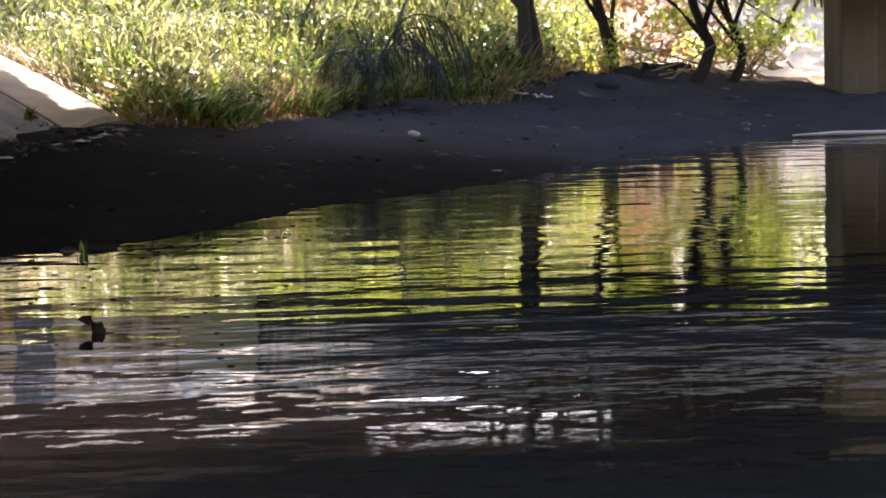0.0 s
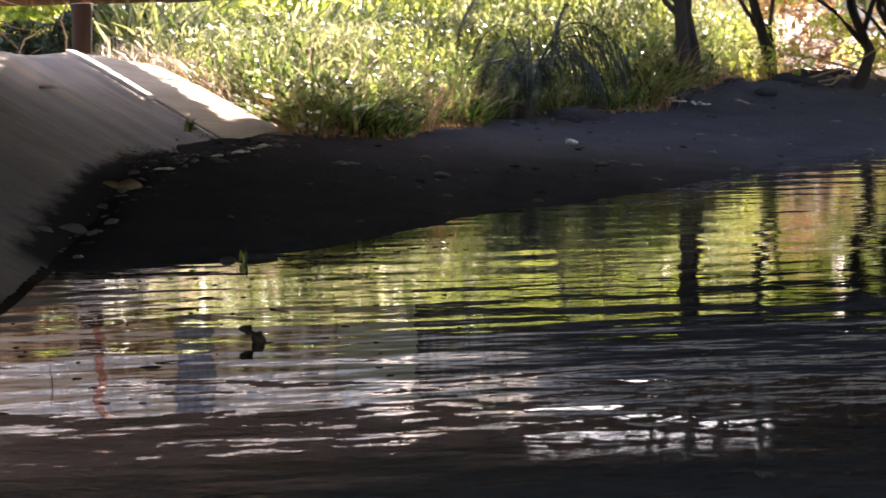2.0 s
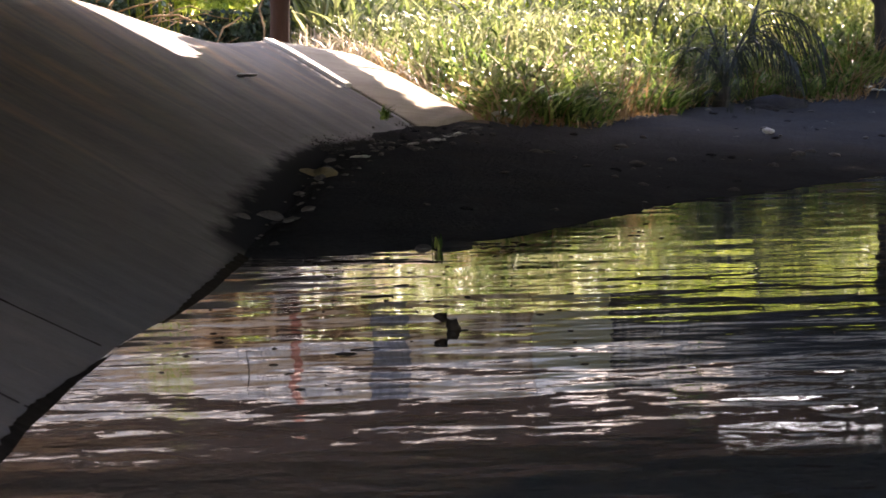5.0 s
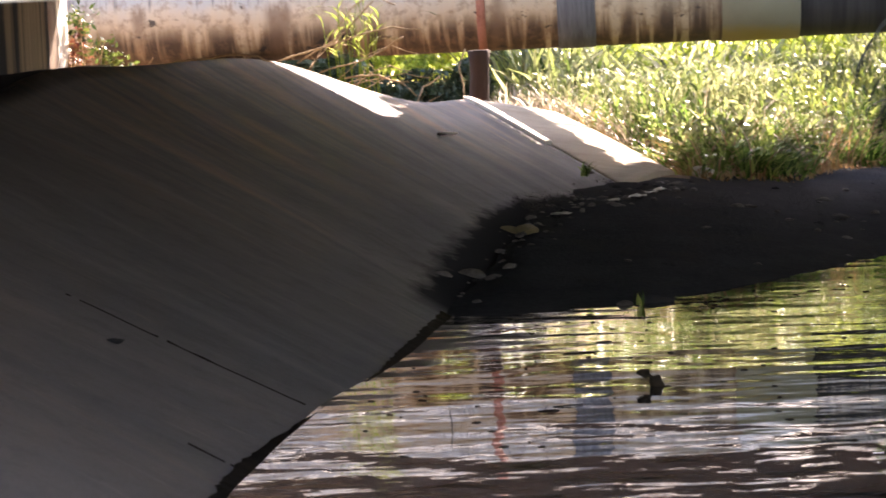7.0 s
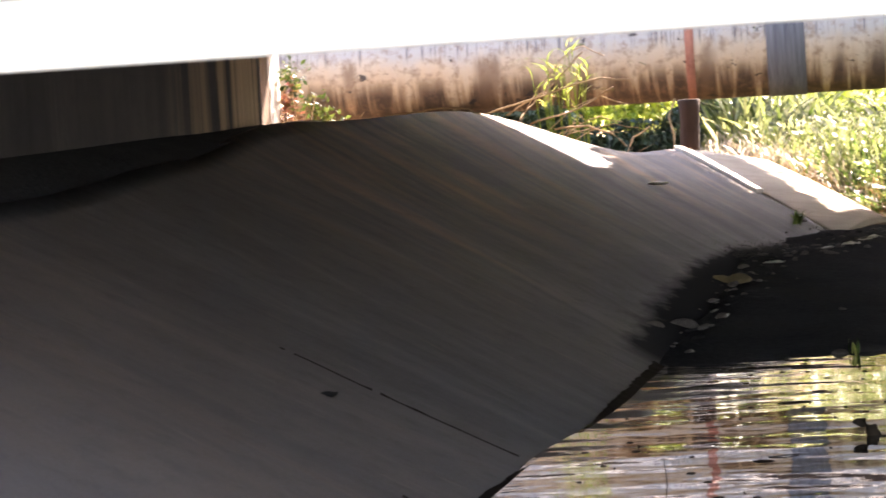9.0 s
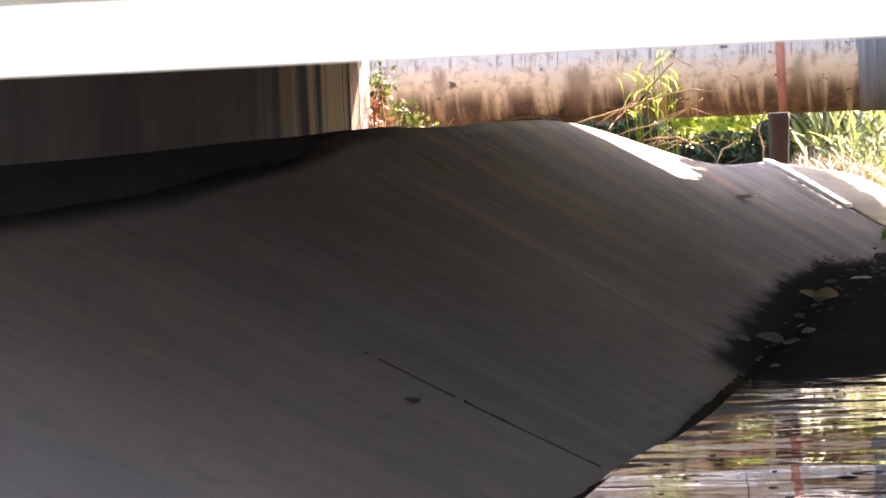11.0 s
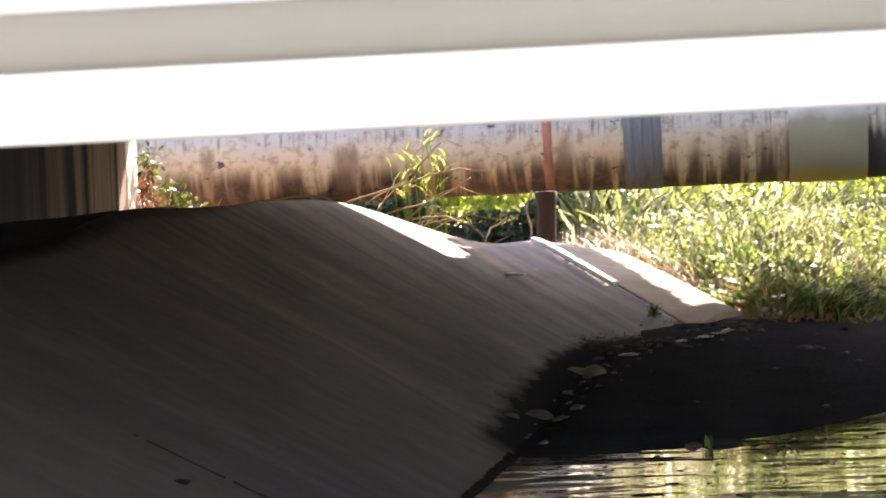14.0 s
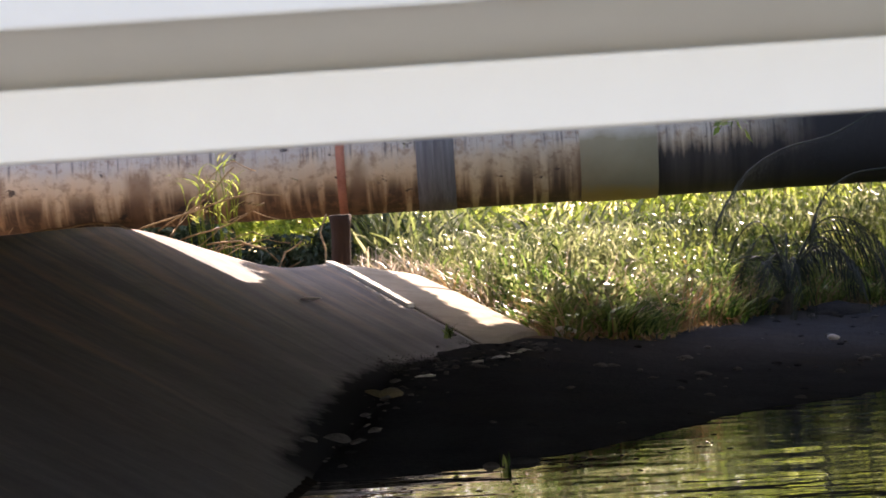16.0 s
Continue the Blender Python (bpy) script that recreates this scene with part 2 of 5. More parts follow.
def water_material():
    m, nt, b = material("stream_water", 0.02, spec=0.5)
    tc = nt.nodes.new("ShaderNodeTexCoord")
    sp = nt.nodes.new("ShaderNodeSeparateXYZ")
    nt.links.new(tc.outputs["Object"], sp.inputs[0])
    bed = noise_of(nt, 0.9, 4, 0.6)
    off = nt.nodes.new("ShaderNodeMath")
    off.operation = "MULTIPLY_ADD"
    off.inputs[1].default_value = 1.2
    nt.links.new(bed, off.inputs[0])
    nt.links.new(sp.outputs["X"], off.inputs[2])
    shallow = nt.nodes.new("ShaderNodeMapRange")
    shallow.inputs["From Min"].default_value, shallow.inputs["From Max"].default_value = 0.7, -0.7
    nt.links.new(off.outputs[0], shallow.inputs["Value"])
    nt.links.new(mix_of(nt, shallow.outputs["Result"], (0.036, 0.040, 0.038), (0.13, 0.095, 0.07)), b.inputs["Base Color"])
    b.inputs["IOR"].default_value = 1.5
    long_ = noise_of(nt, 1.25, 1.0, 0.5, (0.75, 1.15, 1))
    mid = noise_of(nt, 3.5, 1.5, 0.45, (0.85, 1.15, 1))
    add = nt.nodes.new("ShaderNodeMath")
    add.operation = "MULTIPLY_ADD"
    add.inputs[1].default_value = 0.30
    nt.links.new(mid, add.inputs[0])
    nt.links.new(value_of(nt, "MULTIPLY_ADD", noise_of(nt, 10.0, 2.0, 0.5, (0.7, 1.25, 1)), 0.055, long_), add.inputs[2])
    bump_of(nt, b, add.outputs[0], 1.0, 0.0100)
    return m


def pipe_material(name, tree_shade=0.0):
    """Weathered pipe: grey lime on the crown, pale drips over brown rust, dark run-off patches, darker towards the
    underside.
    """
    m, nt, b = material(name, 0.8, spec=0.3)
    along, _, high = axes_of(nt)
    hair = noise_of(nt, 1.0, 4, 0.7, (22, 0.5, 0.5))
    drip = noise_of(nt, 1.0, 3, 0.6, (5.0, 0.35, 0.35))
    broad = noise_of(nt, 1.0, 2, 0.5, (1.5, 0.2, 0.2))
    cloud = noise_of(nt, 2.2, 5, 0.65)
    mottle = noise_of(nt, 10.0, 5, 0.7)
    chips = noise_of(nt, 3.4, 4, 0.6, (1, 1, 1.7))
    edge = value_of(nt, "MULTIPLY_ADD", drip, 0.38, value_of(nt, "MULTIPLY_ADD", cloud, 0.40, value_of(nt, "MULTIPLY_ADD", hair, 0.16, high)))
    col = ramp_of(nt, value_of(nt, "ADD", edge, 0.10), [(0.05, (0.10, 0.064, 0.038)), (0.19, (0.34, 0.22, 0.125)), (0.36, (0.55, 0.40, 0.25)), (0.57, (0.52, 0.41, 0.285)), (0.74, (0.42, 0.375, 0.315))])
    pale = value_of(nt, "MULTIPLY", ramp_of(nt, drip, [(0.55, (0.0,)), (0.62, (0.8,))]), range_of(nt, high, 0.15, -0.2))
    col = mix_of(nt, pale, col, (0.56, 0.44, 0.29))
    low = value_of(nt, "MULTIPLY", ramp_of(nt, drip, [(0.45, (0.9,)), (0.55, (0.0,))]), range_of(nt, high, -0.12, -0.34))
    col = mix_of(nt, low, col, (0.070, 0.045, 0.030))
    patch = value_of(nt, "MULTIPLY", ramp_of(nt, broad, [(0.36, (0.75,)), (0.42, (0.0,))]), range_of(nt, value_of(nt, "MULTIPLY_ADD", hair, -0.3, high), -0.04, -0.16))
    col = mix_of(nt, patch, col, (0.19, 0.115, 0.068))
    col = mix_of(nt, ramp_of(nt, mottle, [(0.50, (0.0,)), (0.64, (0.6,))]), col, (0.22, 0.13, 0.075))
    tick = value_of(nt, "MULTIPLY", ramp_of(nt, hair, [(0.36, (0.8,)), (0.46, (0.0,))]), range_of(nt, high, 0.02, 0.14))
    col = mix_of(nt, tick, col, (0.12, 0.11, 0.105))
    col = mix_of(nt, ramp_of(nt, chips, [(0.65, (0.0,)), (0.68, (0.9,))]), col, (0.04, 0.032, 0.028))
    # Right length: shade of the trees painted in below the pale crown.
    if tree_shade:
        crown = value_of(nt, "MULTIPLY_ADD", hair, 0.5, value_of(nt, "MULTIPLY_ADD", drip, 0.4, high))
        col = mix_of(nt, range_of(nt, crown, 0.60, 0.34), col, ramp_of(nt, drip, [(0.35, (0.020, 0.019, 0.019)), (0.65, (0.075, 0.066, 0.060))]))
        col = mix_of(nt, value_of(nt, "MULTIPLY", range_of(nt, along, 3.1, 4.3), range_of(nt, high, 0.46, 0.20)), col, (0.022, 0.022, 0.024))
    else:
        # Browner towards the right end, in drips, on the lower half.
        brown_end = value_of(nt, "MULTIPLY", range_of(nt, along, -0.2, 1.3), ramp_of(nt, drip, [(0.40, (0.75,)), (0.60, (0.1,))]))
        col = mix_of(nt, value_of(nt, "MULTIPLY", brown_end, range_of(nt, high, 0.12, -0.12)), col, (0.10, 0.070, 0.052))
    nt.links.new(col, b.inputs["Base Color"])
    bump_of(nt, b, mottle, 0.5, 0.012)
    return m


M_WATER = water_material()
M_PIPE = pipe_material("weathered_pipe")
M_DARKPIPE = pipe_material("shaded_pipe", 1.0)
M_BLUE = blotched("grey_blue_wrap", (0.045, 0.046, 0.050), (0.20, 0.195, 0.195), 1.6, 0.85, 9, (7, 1, 0.25), spec=0.15)
def collar_material():
    m, nt, b = material("beige_collar", 0.7, spec=0.2)
    big = noise_of(nt, 2.0, 4, 0.6)
    tc = nt.nodes.new("ShaderNodeTexCoord")
    sp = nt.nodes.new("ShaderNodeSeparateXYZ")
    nt.links.new(tc.outputs["Object"], sp.inputs[0])
    ma = nt.nodes.new("ShaderNodeMath")
    ma.operation = "MULTIPLY_ADD"
    ma.inputs[1].default_value = 0.3
    nt.links.new(big, ma.inputs[0])
    nt.links.new(sp.outputs["Z"], ma.inputs[2])
    col = mix_of(nt, ramp_of(nt, big, [(0.35, (0.0,)), (0.65, (1.0,))]), (0.24, 0.215, 0.14), (0.275, 0.248, 0.165))
    moss = nt.nodes.new("ShaderNodeMapRange")
    moss.inputs["From Min"].default_value, moss.inputs["From Max"].default_value = -0.26, -0.36
    nt.links.new(ma.outputs[0], moss.inputs["Value"])
    col = mix_of(nt, moss.outputs["Result"], col, (0.34, 0.25, 0.10))
    # Top paled in the colour so its water reflection reads brighter.
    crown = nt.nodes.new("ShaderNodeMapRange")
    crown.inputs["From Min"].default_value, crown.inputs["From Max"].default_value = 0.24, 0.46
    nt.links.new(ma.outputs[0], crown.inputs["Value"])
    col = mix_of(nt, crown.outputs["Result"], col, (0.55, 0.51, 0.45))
    nt.links.new(col, b.inputs["Base Color"])
    return m


M_BEIGE = collar_material()
M_RUST = blotched("red_oxide_steel", (0.24, 0.08, 0.045), (0.40, 0.16, 0.10), 3, 0.75, 30)
M_POST = blotched("dark_timber", (0.014, 0.009, 0.007), (0.045, 0.024, 0.016), 3, 0.9, 30, (1, 1, 0.2), 0.7, 0.02)


# ---- mesh helpers ----
def mesh_of(name, verts, faces, mat, smooth=False):
    me = bpy.data.meshes.new(name)
    me.from_pydata([tuple(v) for v in verts], [], [tuple(f) for f in faces])
    me.materials.append(mat)
    if smooth:
        me.polygons.foreach_set("use_smooth", [True] * len(me.polygons))
    me.update()
    return me


def part(name, bm, mat, parent=None, label=""):
    """Links a bmesh, or a mesh, as one object under a thing."""
    if isinstance(bm, bmesh.types.BMesh):
        bmesh.ops.recalc_face_normals(bm, faces=bm.faces)
        me = bpy.data.meshes.new(name)
        bm.to_mesh(me)
        bm.free()
        me.materials.append(mat)
    else:
        me = bm
    ob = new(name, me)
    if parent is not None:
        ob.parent = parent
    if label:
        ob["label"] = label
    return ob


def thing(name, at, label, category, group="", kind=""):
    e = new(name)
    e.location = at
    return tagged(e, label, category, group, kind)


def box(x0, x1, y0, y1, z0, z1, bevel=0.01, segs=2):
    bm = bmesh.new()
    bmesh.ops.create_cube(bm, size=1, matrix=Matrix.Translation(((x0 + x1) / 2, (y0 + y1) / 2, (z0 + z1) / 2)) @ Matrix.Diagonal((x1 - x0, y1 - y0, z1 - z0, 1)))
    if bevel:
        bmesh.ops.bevel(bm, geom=bm.edges[:], offset=bevel, segments=segs, affect="EDGES", profile=0.5)
    return bm


def tube(points, radii, sides=10, cap=True):
    """A bent, tapering tube through points, as a bmesh."""
    bm = bmesh.new()
    rings = []
    pts = [Vector(p) for p in points]
    for i, p in enumerate(pts):
        d = (pts[min(i + 1, len(pts) - 1)] - pts[max(i - 1, 0)]).normalized()
        a = d.orthogonal().normalized() if abs(d.z) < 0.95 else Vector((1, 0, 0))
        a = (a - d * a.dot(d)).normalized()
        b = d.cross(a)
        r = radii[i] if hasattr(radii, "__len__") else radii
        rings.append([bm.verts.new(p + a * math.cos(u) * r + b * math.sin(u) * r) for u in (math.tau * k / sides for k in range(sides))])
    for r0, r1 in zip(rings, rings[1:]):
        for k in range(sides):
            bm.faces.new((r0[k], r0[(k + 1) % sides], r1[(k + 1) % sides], r1[k]))
    if cap:
        bm.faces.new(rings[0][::-1])
        bm.faces.new(rings[-1])
    for f in bm.faces:
        f.smooth = True
    return bm


def blades(name, roots, height, width, heading, bend, twist, mat, segs=4):
    """Arching blades from arrays: one tapering strip each."""
    n = len(roots)
    k = np.linspace(0, 1, segs + 1)[None, :]
    out = (height * bend)[:, None] * k ** 2
    up = height[:, None] * (k - 0.42 * bend[:, None] * k ** 2.6)
    cx = roots[:, 0, None] + np.cos(heading)[:, None] * out
    cy = roots[:, 1, None] + np.sin(heading)[:, None] * out
    cz = roots[:, 2, None] + up
    w = width[:, None] * np.minimum(1, 1.9 * (1 - k) + 0.02) * (0.6 + 0.4 * np.minimum(1, k * 4))
    side = heading + np.pi / 2 + twist
    sx, sy = np.cos(side)[:, None] * w, np.sin(side)[:, None] * w
    v = np.stack([np.stack([cx - sx, cy - sy, cz], -1), np.stack([cx + sx, cy + sy, cz], -1)], 2).reshape(-1, 3)
    base = (np.arange(n) * (segs + 1) * 2)[:, None]
    j = (np.arange(segs) * 2)[None, :]
    b = base + j
    f = np.stack([b, b + 1, b + 3, b + 2], -1).reshape(-1, 4)
    return quads(name, v, f, mat)


def quads(name, v, f, mat):
    me = bpy.data.meshes.new(name)
    me.vertices.add(len(v))
    me.vertices.foreach_set("co", np.ascontiguousarray(v, dtype=np.float32).ravel())
    me.loops.add(f.size)
    me.loops.foreach_set("vertex_index", f.ravel().astype(np.int32))
    me.polygons.add(len(f))
    me.polygons.foreach_set("loop_start", np.arange(0, f.size, 4, dtype=np.int32))
    me.update(calc_edges=True)
    me.validate()
    me.materials.append(mat)
    return me


def leaves(name, centres, size, mat, seed=1, droop=0.3):
    """Small folded leaves at the centres, as one mesh."""
    rng = np.random.default_rng(seed)
    n = len(centres)
    a = rng.normal(size=(n, 3))
    a[:, 2] -= droop
    a /= np.linalg.norm(a, axis=1)[:, None]
    b = np.cross(a, rng.normal(size=(n, 3)))
    b /= np.linalg.norm(b, axis=1)[:, None]
    c = np.cross(a, b)
    s = (size * rng.uniform(0.6, 1.4, n))[:, None]
    base, tip = centres - a * s, centres + a * s
    l = centres + b * s * 0.42 + c * s * 0.15
    r = centres - b * s * 0.42 + c * s * 0.15
    v = np.stack([base, l, tip, r], 1).reshape(-1, 3)
    f = np.arange(4 * n).reshape(-1, 4)
    return quads(name, v, f, mat)


# ---- land and water ----
SHORE = [(-1.45, -30), (-1.45, 8), (-1.48, 10.7), (-1.35, 12.9), (-1.2, 14.4), (-1.1, 16.3), (-1.06, 17.5), (-0.6, 17.85), (0.25, 18.3), (0.5, 18.6), (1.34, 20.1), (2.4, 22.3),
         (3.9, 24.0), (5.4, 26.8), (6.4, 29.1), (7.05, 29.56), (7.9, 30.3), (9.0, 31.75), (10.3, 32.15), (13, 33.0), (20, 36), (60, 55)]


def step(a, b, x):
    k = min(1, max(0, (x - a) / (b - a)))
    return k * k * (3 - 2 * k)


def shore(x, y):
    """Signed distance from the waterline, positive on land, and how far along the line."""
    best, along, sign = 1e9, 0, 1
    p = Vector((x, y))
    for i, (a, b) in enumerate(zip(SHORE, SHORE[1:])):
        a, b = Vector(a), Vector(b)
        d = b - a
        k = min(1, max(0, (p - a).dot(d) / d.length_squared))
        q = a + d * k
        r = (p - q).length
        if r < best - 1e-9:
            best, along = r, i + k
            sign = 1 if d.x * (p.y - a.y) - d.y * (p.x - a.x) > 0 else -1
    return best * sign, along


def water_y(x):
    """How far off the waterline lies at x, on the bank."""
    if x < -0.6:
        return 17.85
    for a, b in zip(SHORE[7:], SHORE[8:]):
        if a[0] <= x <= b[0]:
            return a[1] + (b[1] - a[1]) * (x - a[0]) / (b[0] - a[0])
    return 60


def ground_z(x, y):
    s, along = shore(x, y)
    if s < 0:
        return max(-0.9, s * 0.5)
    rough = 0.035 * noise.noise(Vector((x * 1.3, y * 1.3, 0))) + 0.02 * noise.noise(Vector((x * 4, y * 4, 3)))
    raw = (1.45 + 1.4 * step(4, 7, x)) * (y / max(17.6, water_y(x)) - 1)
    bank = min(raw, 0.55) + 0.2 * max(0, min(raw, 1.6) - 0.55) + rough * min(1, s * 0.5)
    bank += 0.022 * noise.noise(Vector((x * 3.3, y * 2.2, 11))) + 0.010 * noise.noise(Vector((x * 8, y * 5, 5)))
    if y < 28:
        bank *= 0.1 + 0.9 * step(-1.5, -0.5, x)
    bank += 0.45 * step(28.6, 30.4, y) * step(-0.9, 1.0, -x)
    bank += 1.3 * step(39.5, 49, y) * step(6.5, 9, x)
    ridge = (y - 34.4 - 1.15 * (x - 6)) / 0.75
    bank += (0.17 + 0.12 * noise.noise(Vector((x * 1.9, y * 1.9, 7)))) * math.exp(-ridge * ridge) * step(5.0, 6.2, x) * (1 - step(9.2, 10.6, x))
    left = min(0.40 * s - 0.15, 1.15) + 0.55 * step(3.6, 4.2, s)
    k = step(6.0, 6.9, along) if y < 18 else 1.0
    return left * (1 - k) + bank * k


def verge(x):
    """Where the grass begins behind the bare bank."""
    y = 26.1 + 2.0 * max(0, min(x, 4.1) - 0.8) + 0.5 * max(0, min(x, 5.6) - 4.1) + 1.7 * max(0, min(x, 8.3) - 5.6)
    return y + 0.22 * math.sin(x * 2.1) + 0.12 * math.sin(x * 5.3 + 1)


def build_land():
    def axis(lo, hi, fine_lo, fine_hi, fine, coarse):
        a = [fine_lo + fine * i for i in range(int((fine_hi - fine_lo) / fine) + 1)]
        s, v = coarse, fine_lo
        while v > lo:
            v -= s
            a.insert(0, v)
            s *= 1.5
        s, v = coarse, a[-1]
        while v < hi:
            v += s
            a.append(v)
            s *= 1.5
        return a
    xs = axis(-900, 900, -5, 13, 0.16, 0.3)
    ys = axis(-60, 1500, 16, 40, 0.16, 0.3)
    verts = [(x, y, ground_z(x, y)) for y in ys for x in xs]
    w = len(xs)
    faces = [(j * w + i, j * w + i + 1, (j + 1) * w + i + 1, (j + 1) * w + i) for j in range(len(ys) - 1) for i in range(w - 1)]
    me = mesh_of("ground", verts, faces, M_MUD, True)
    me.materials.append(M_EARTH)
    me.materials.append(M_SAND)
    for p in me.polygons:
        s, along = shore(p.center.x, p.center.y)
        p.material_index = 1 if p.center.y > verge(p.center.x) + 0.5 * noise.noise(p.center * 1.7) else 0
        if p.center.x > 9.2 + 0.6 * noise.noise(p.center * 0.8) and p.center.y > 38.9 + 0.6 * noise.noise(p.center * 0.7):
            p.material_index = 2
    tagged(new("ground", me), "dark muddy stream bank rising to dry brown earth", "ground", kind="structure")
    wm = mesh_of("water", [(-3, -60, 0), (900, -60, 0), (900, 900, 0), (-3, 900, 0)], [(0, 1, 2, 3)], M_WATER)
    tagged(new("water", wm), "dark rippled stream water mirroring the green bank", "water", kind="structure")


build_land()

# ---- paved slope ----
RULES = [  # foot and head of each straight line down the paving
    ((-1.45, -6.0, 0.0), (-4.2, -6.0, 1.33)), ((-1.45, 8.0, 0.0), (-4.2, 9.0, 1.33)), ((-1.48, 10.7, 0.0), (-4.2, 11.6, 1.35)),
    ((-1.35, 12.9, 0.0), (-4.25, 13.6, 1.36)), ((-1.20, 14.4, 0.0), (-4.4, 17.0, 1.46)), ((-1.08, 17.0, 0.0), (-4.55, 20.0, 1.62)),
    ((-1.0, 19.0, 0.07), (-4.75, 24.0, 1.84)), ((-0.78, 21.6, 0.29), (-4.07, 27.0, 1.90)), ((-0.52, 23.3, 0.42), (-3.26, 28.5, 1.87)),
    ((0.03, 24.3, 0.47), (-2.0, 29.5, 1.43)), ((0.30, 25.2, 0.52), (-1.35, 30.0, 1.39)), ((0.60, 26.2, 0.62), (-0.63, 30.0, 1.25)),
    ((0.80, 26.6, 0.60), (-0.40, 30.0, 1.20))]


def rule(u, v):
    """A point of the paving: u along the rules, v from foot (0) to head (1)."""
    i = min(int(u), len(RULES) - 2)
    k = u - i
    pts = [RULES[max(0, min(len(RULES) - 1, i + d))] for d in (-1, 0, 1, 2)]
    def cr(a, b, c, d):
        return 0.5 * (2 * b + (c - a) * k + (2 * a - 5 * b + 4 * c - d) * k * k + (3 * b - a - 3 * c + d) * k ** 3)
    ends = [Vector([cr(*(Vector(p[e])[ax] for p in pts)) for ax in range(3)]) for e in (0, 1)]
    return ends[0].lerp(ends[1], v)


def paving_panel(u0, u1, v0=-0.12, v1=1.0, thick=0.14, nu=14, nv=16, lift=0.0):
    bm = bmesh.new()
    top, low, place = {}, {}, {}
    uv = bm.loops.layers.uv.new("fall")
    for a in range(nu + 1):
        for b in range(nv + 1):
            u, v = u0 + (u1 - u0) * a / nu, v0 + (v1 - v0) * b / nv
            p = rule(u, v)
            wob = 0.012 * noise.noise(p * 0.9) + 0.05 * noise.noise(p * 0.35)
            top[a, b] = bm.verts.new(p + Vector((0, 0, lift + wob)))
            place[top[a, b]] = (u, v)
            low[a, b] = bm.verts.new(p + Vector((0, 0, lift + wob - thick)))
            place[low[a, b]] = (u, v)
    tops = set(top.values())
    for a in range(nu):
        for b in range(nv):
            bm.faces.new((top[a, b], top[a + 1, b], top[a + 1, b + 1], top[a, b + 1]))
            bm.faces.new((low[a, b], low[a, b + 1], low[a + 1, b + 1], low[a + 1, b]))
    for a in range(nu):
        for b, r in ((0, 0), (nv, 1)):
            q = (top[a, b], top[a + 1, b], low[a + 1, b], low[a, b])
            bm.faces.new(q if r else q[::-1])
    for b in range(nv):
        for a, r in ((0, 1), (nu, 0)):
            q = (top[a, b], top[a, b + 1], low[a, b + 1], low[a, b])
            bm.faces.new(q if r else q[::-1])
    bm.normal_update()
    for f in bm.faces:
        f.smooth = len({v for v in f.verts if v in tops}) in (0, 4)
        for l in f.loops:
            l[uv].uv = place[l.vert]
    return bm


def build_slope():
    s = thing("concrete_slope", (-3, 15, 0), "grey stained concrete slope paving beside the water under the bridge", "slope paving", kind="structure")
    for u0, u1, m, name, lift, v0 in ((0, 9.985, M_SLOPE, "panel", 0, -0.12), (10.015, 12, M_SLAB, "end_slab", 0.0, 0.02)):
        ob = part(name, paving_panel(u0, u1, v0, nu=110 if u1 - u0 > 5 else 24, lift=lift), m)
        ob.parent, ob.matrix_parent_inverse = s, Matrix.Translation(s.location).inverted()
    ob = part("kerb", paving_panel(9.90, 10.04, 0.45, 1.0, 0.12, 3, 12, 0.035), M_KERB, label="pale narrow raised kerb")
    ob.parent, ob.matrix_parent_inverse = s, Matrix.Translation(s.location).inverted()
    # berm between paving and abutment
    v, f = [], []
    for i in range(121):
        u = 7.0 * i / 120
        p = rule(u, 1.0)
        back = 1.62 + 0.24 * step(12, 25, p.y)
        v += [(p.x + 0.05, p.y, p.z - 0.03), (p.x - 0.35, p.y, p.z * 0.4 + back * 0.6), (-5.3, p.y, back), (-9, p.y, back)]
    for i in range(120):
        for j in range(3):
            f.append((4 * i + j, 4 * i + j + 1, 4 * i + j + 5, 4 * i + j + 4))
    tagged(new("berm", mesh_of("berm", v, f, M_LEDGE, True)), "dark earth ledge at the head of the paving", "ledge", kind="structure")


build_slope()


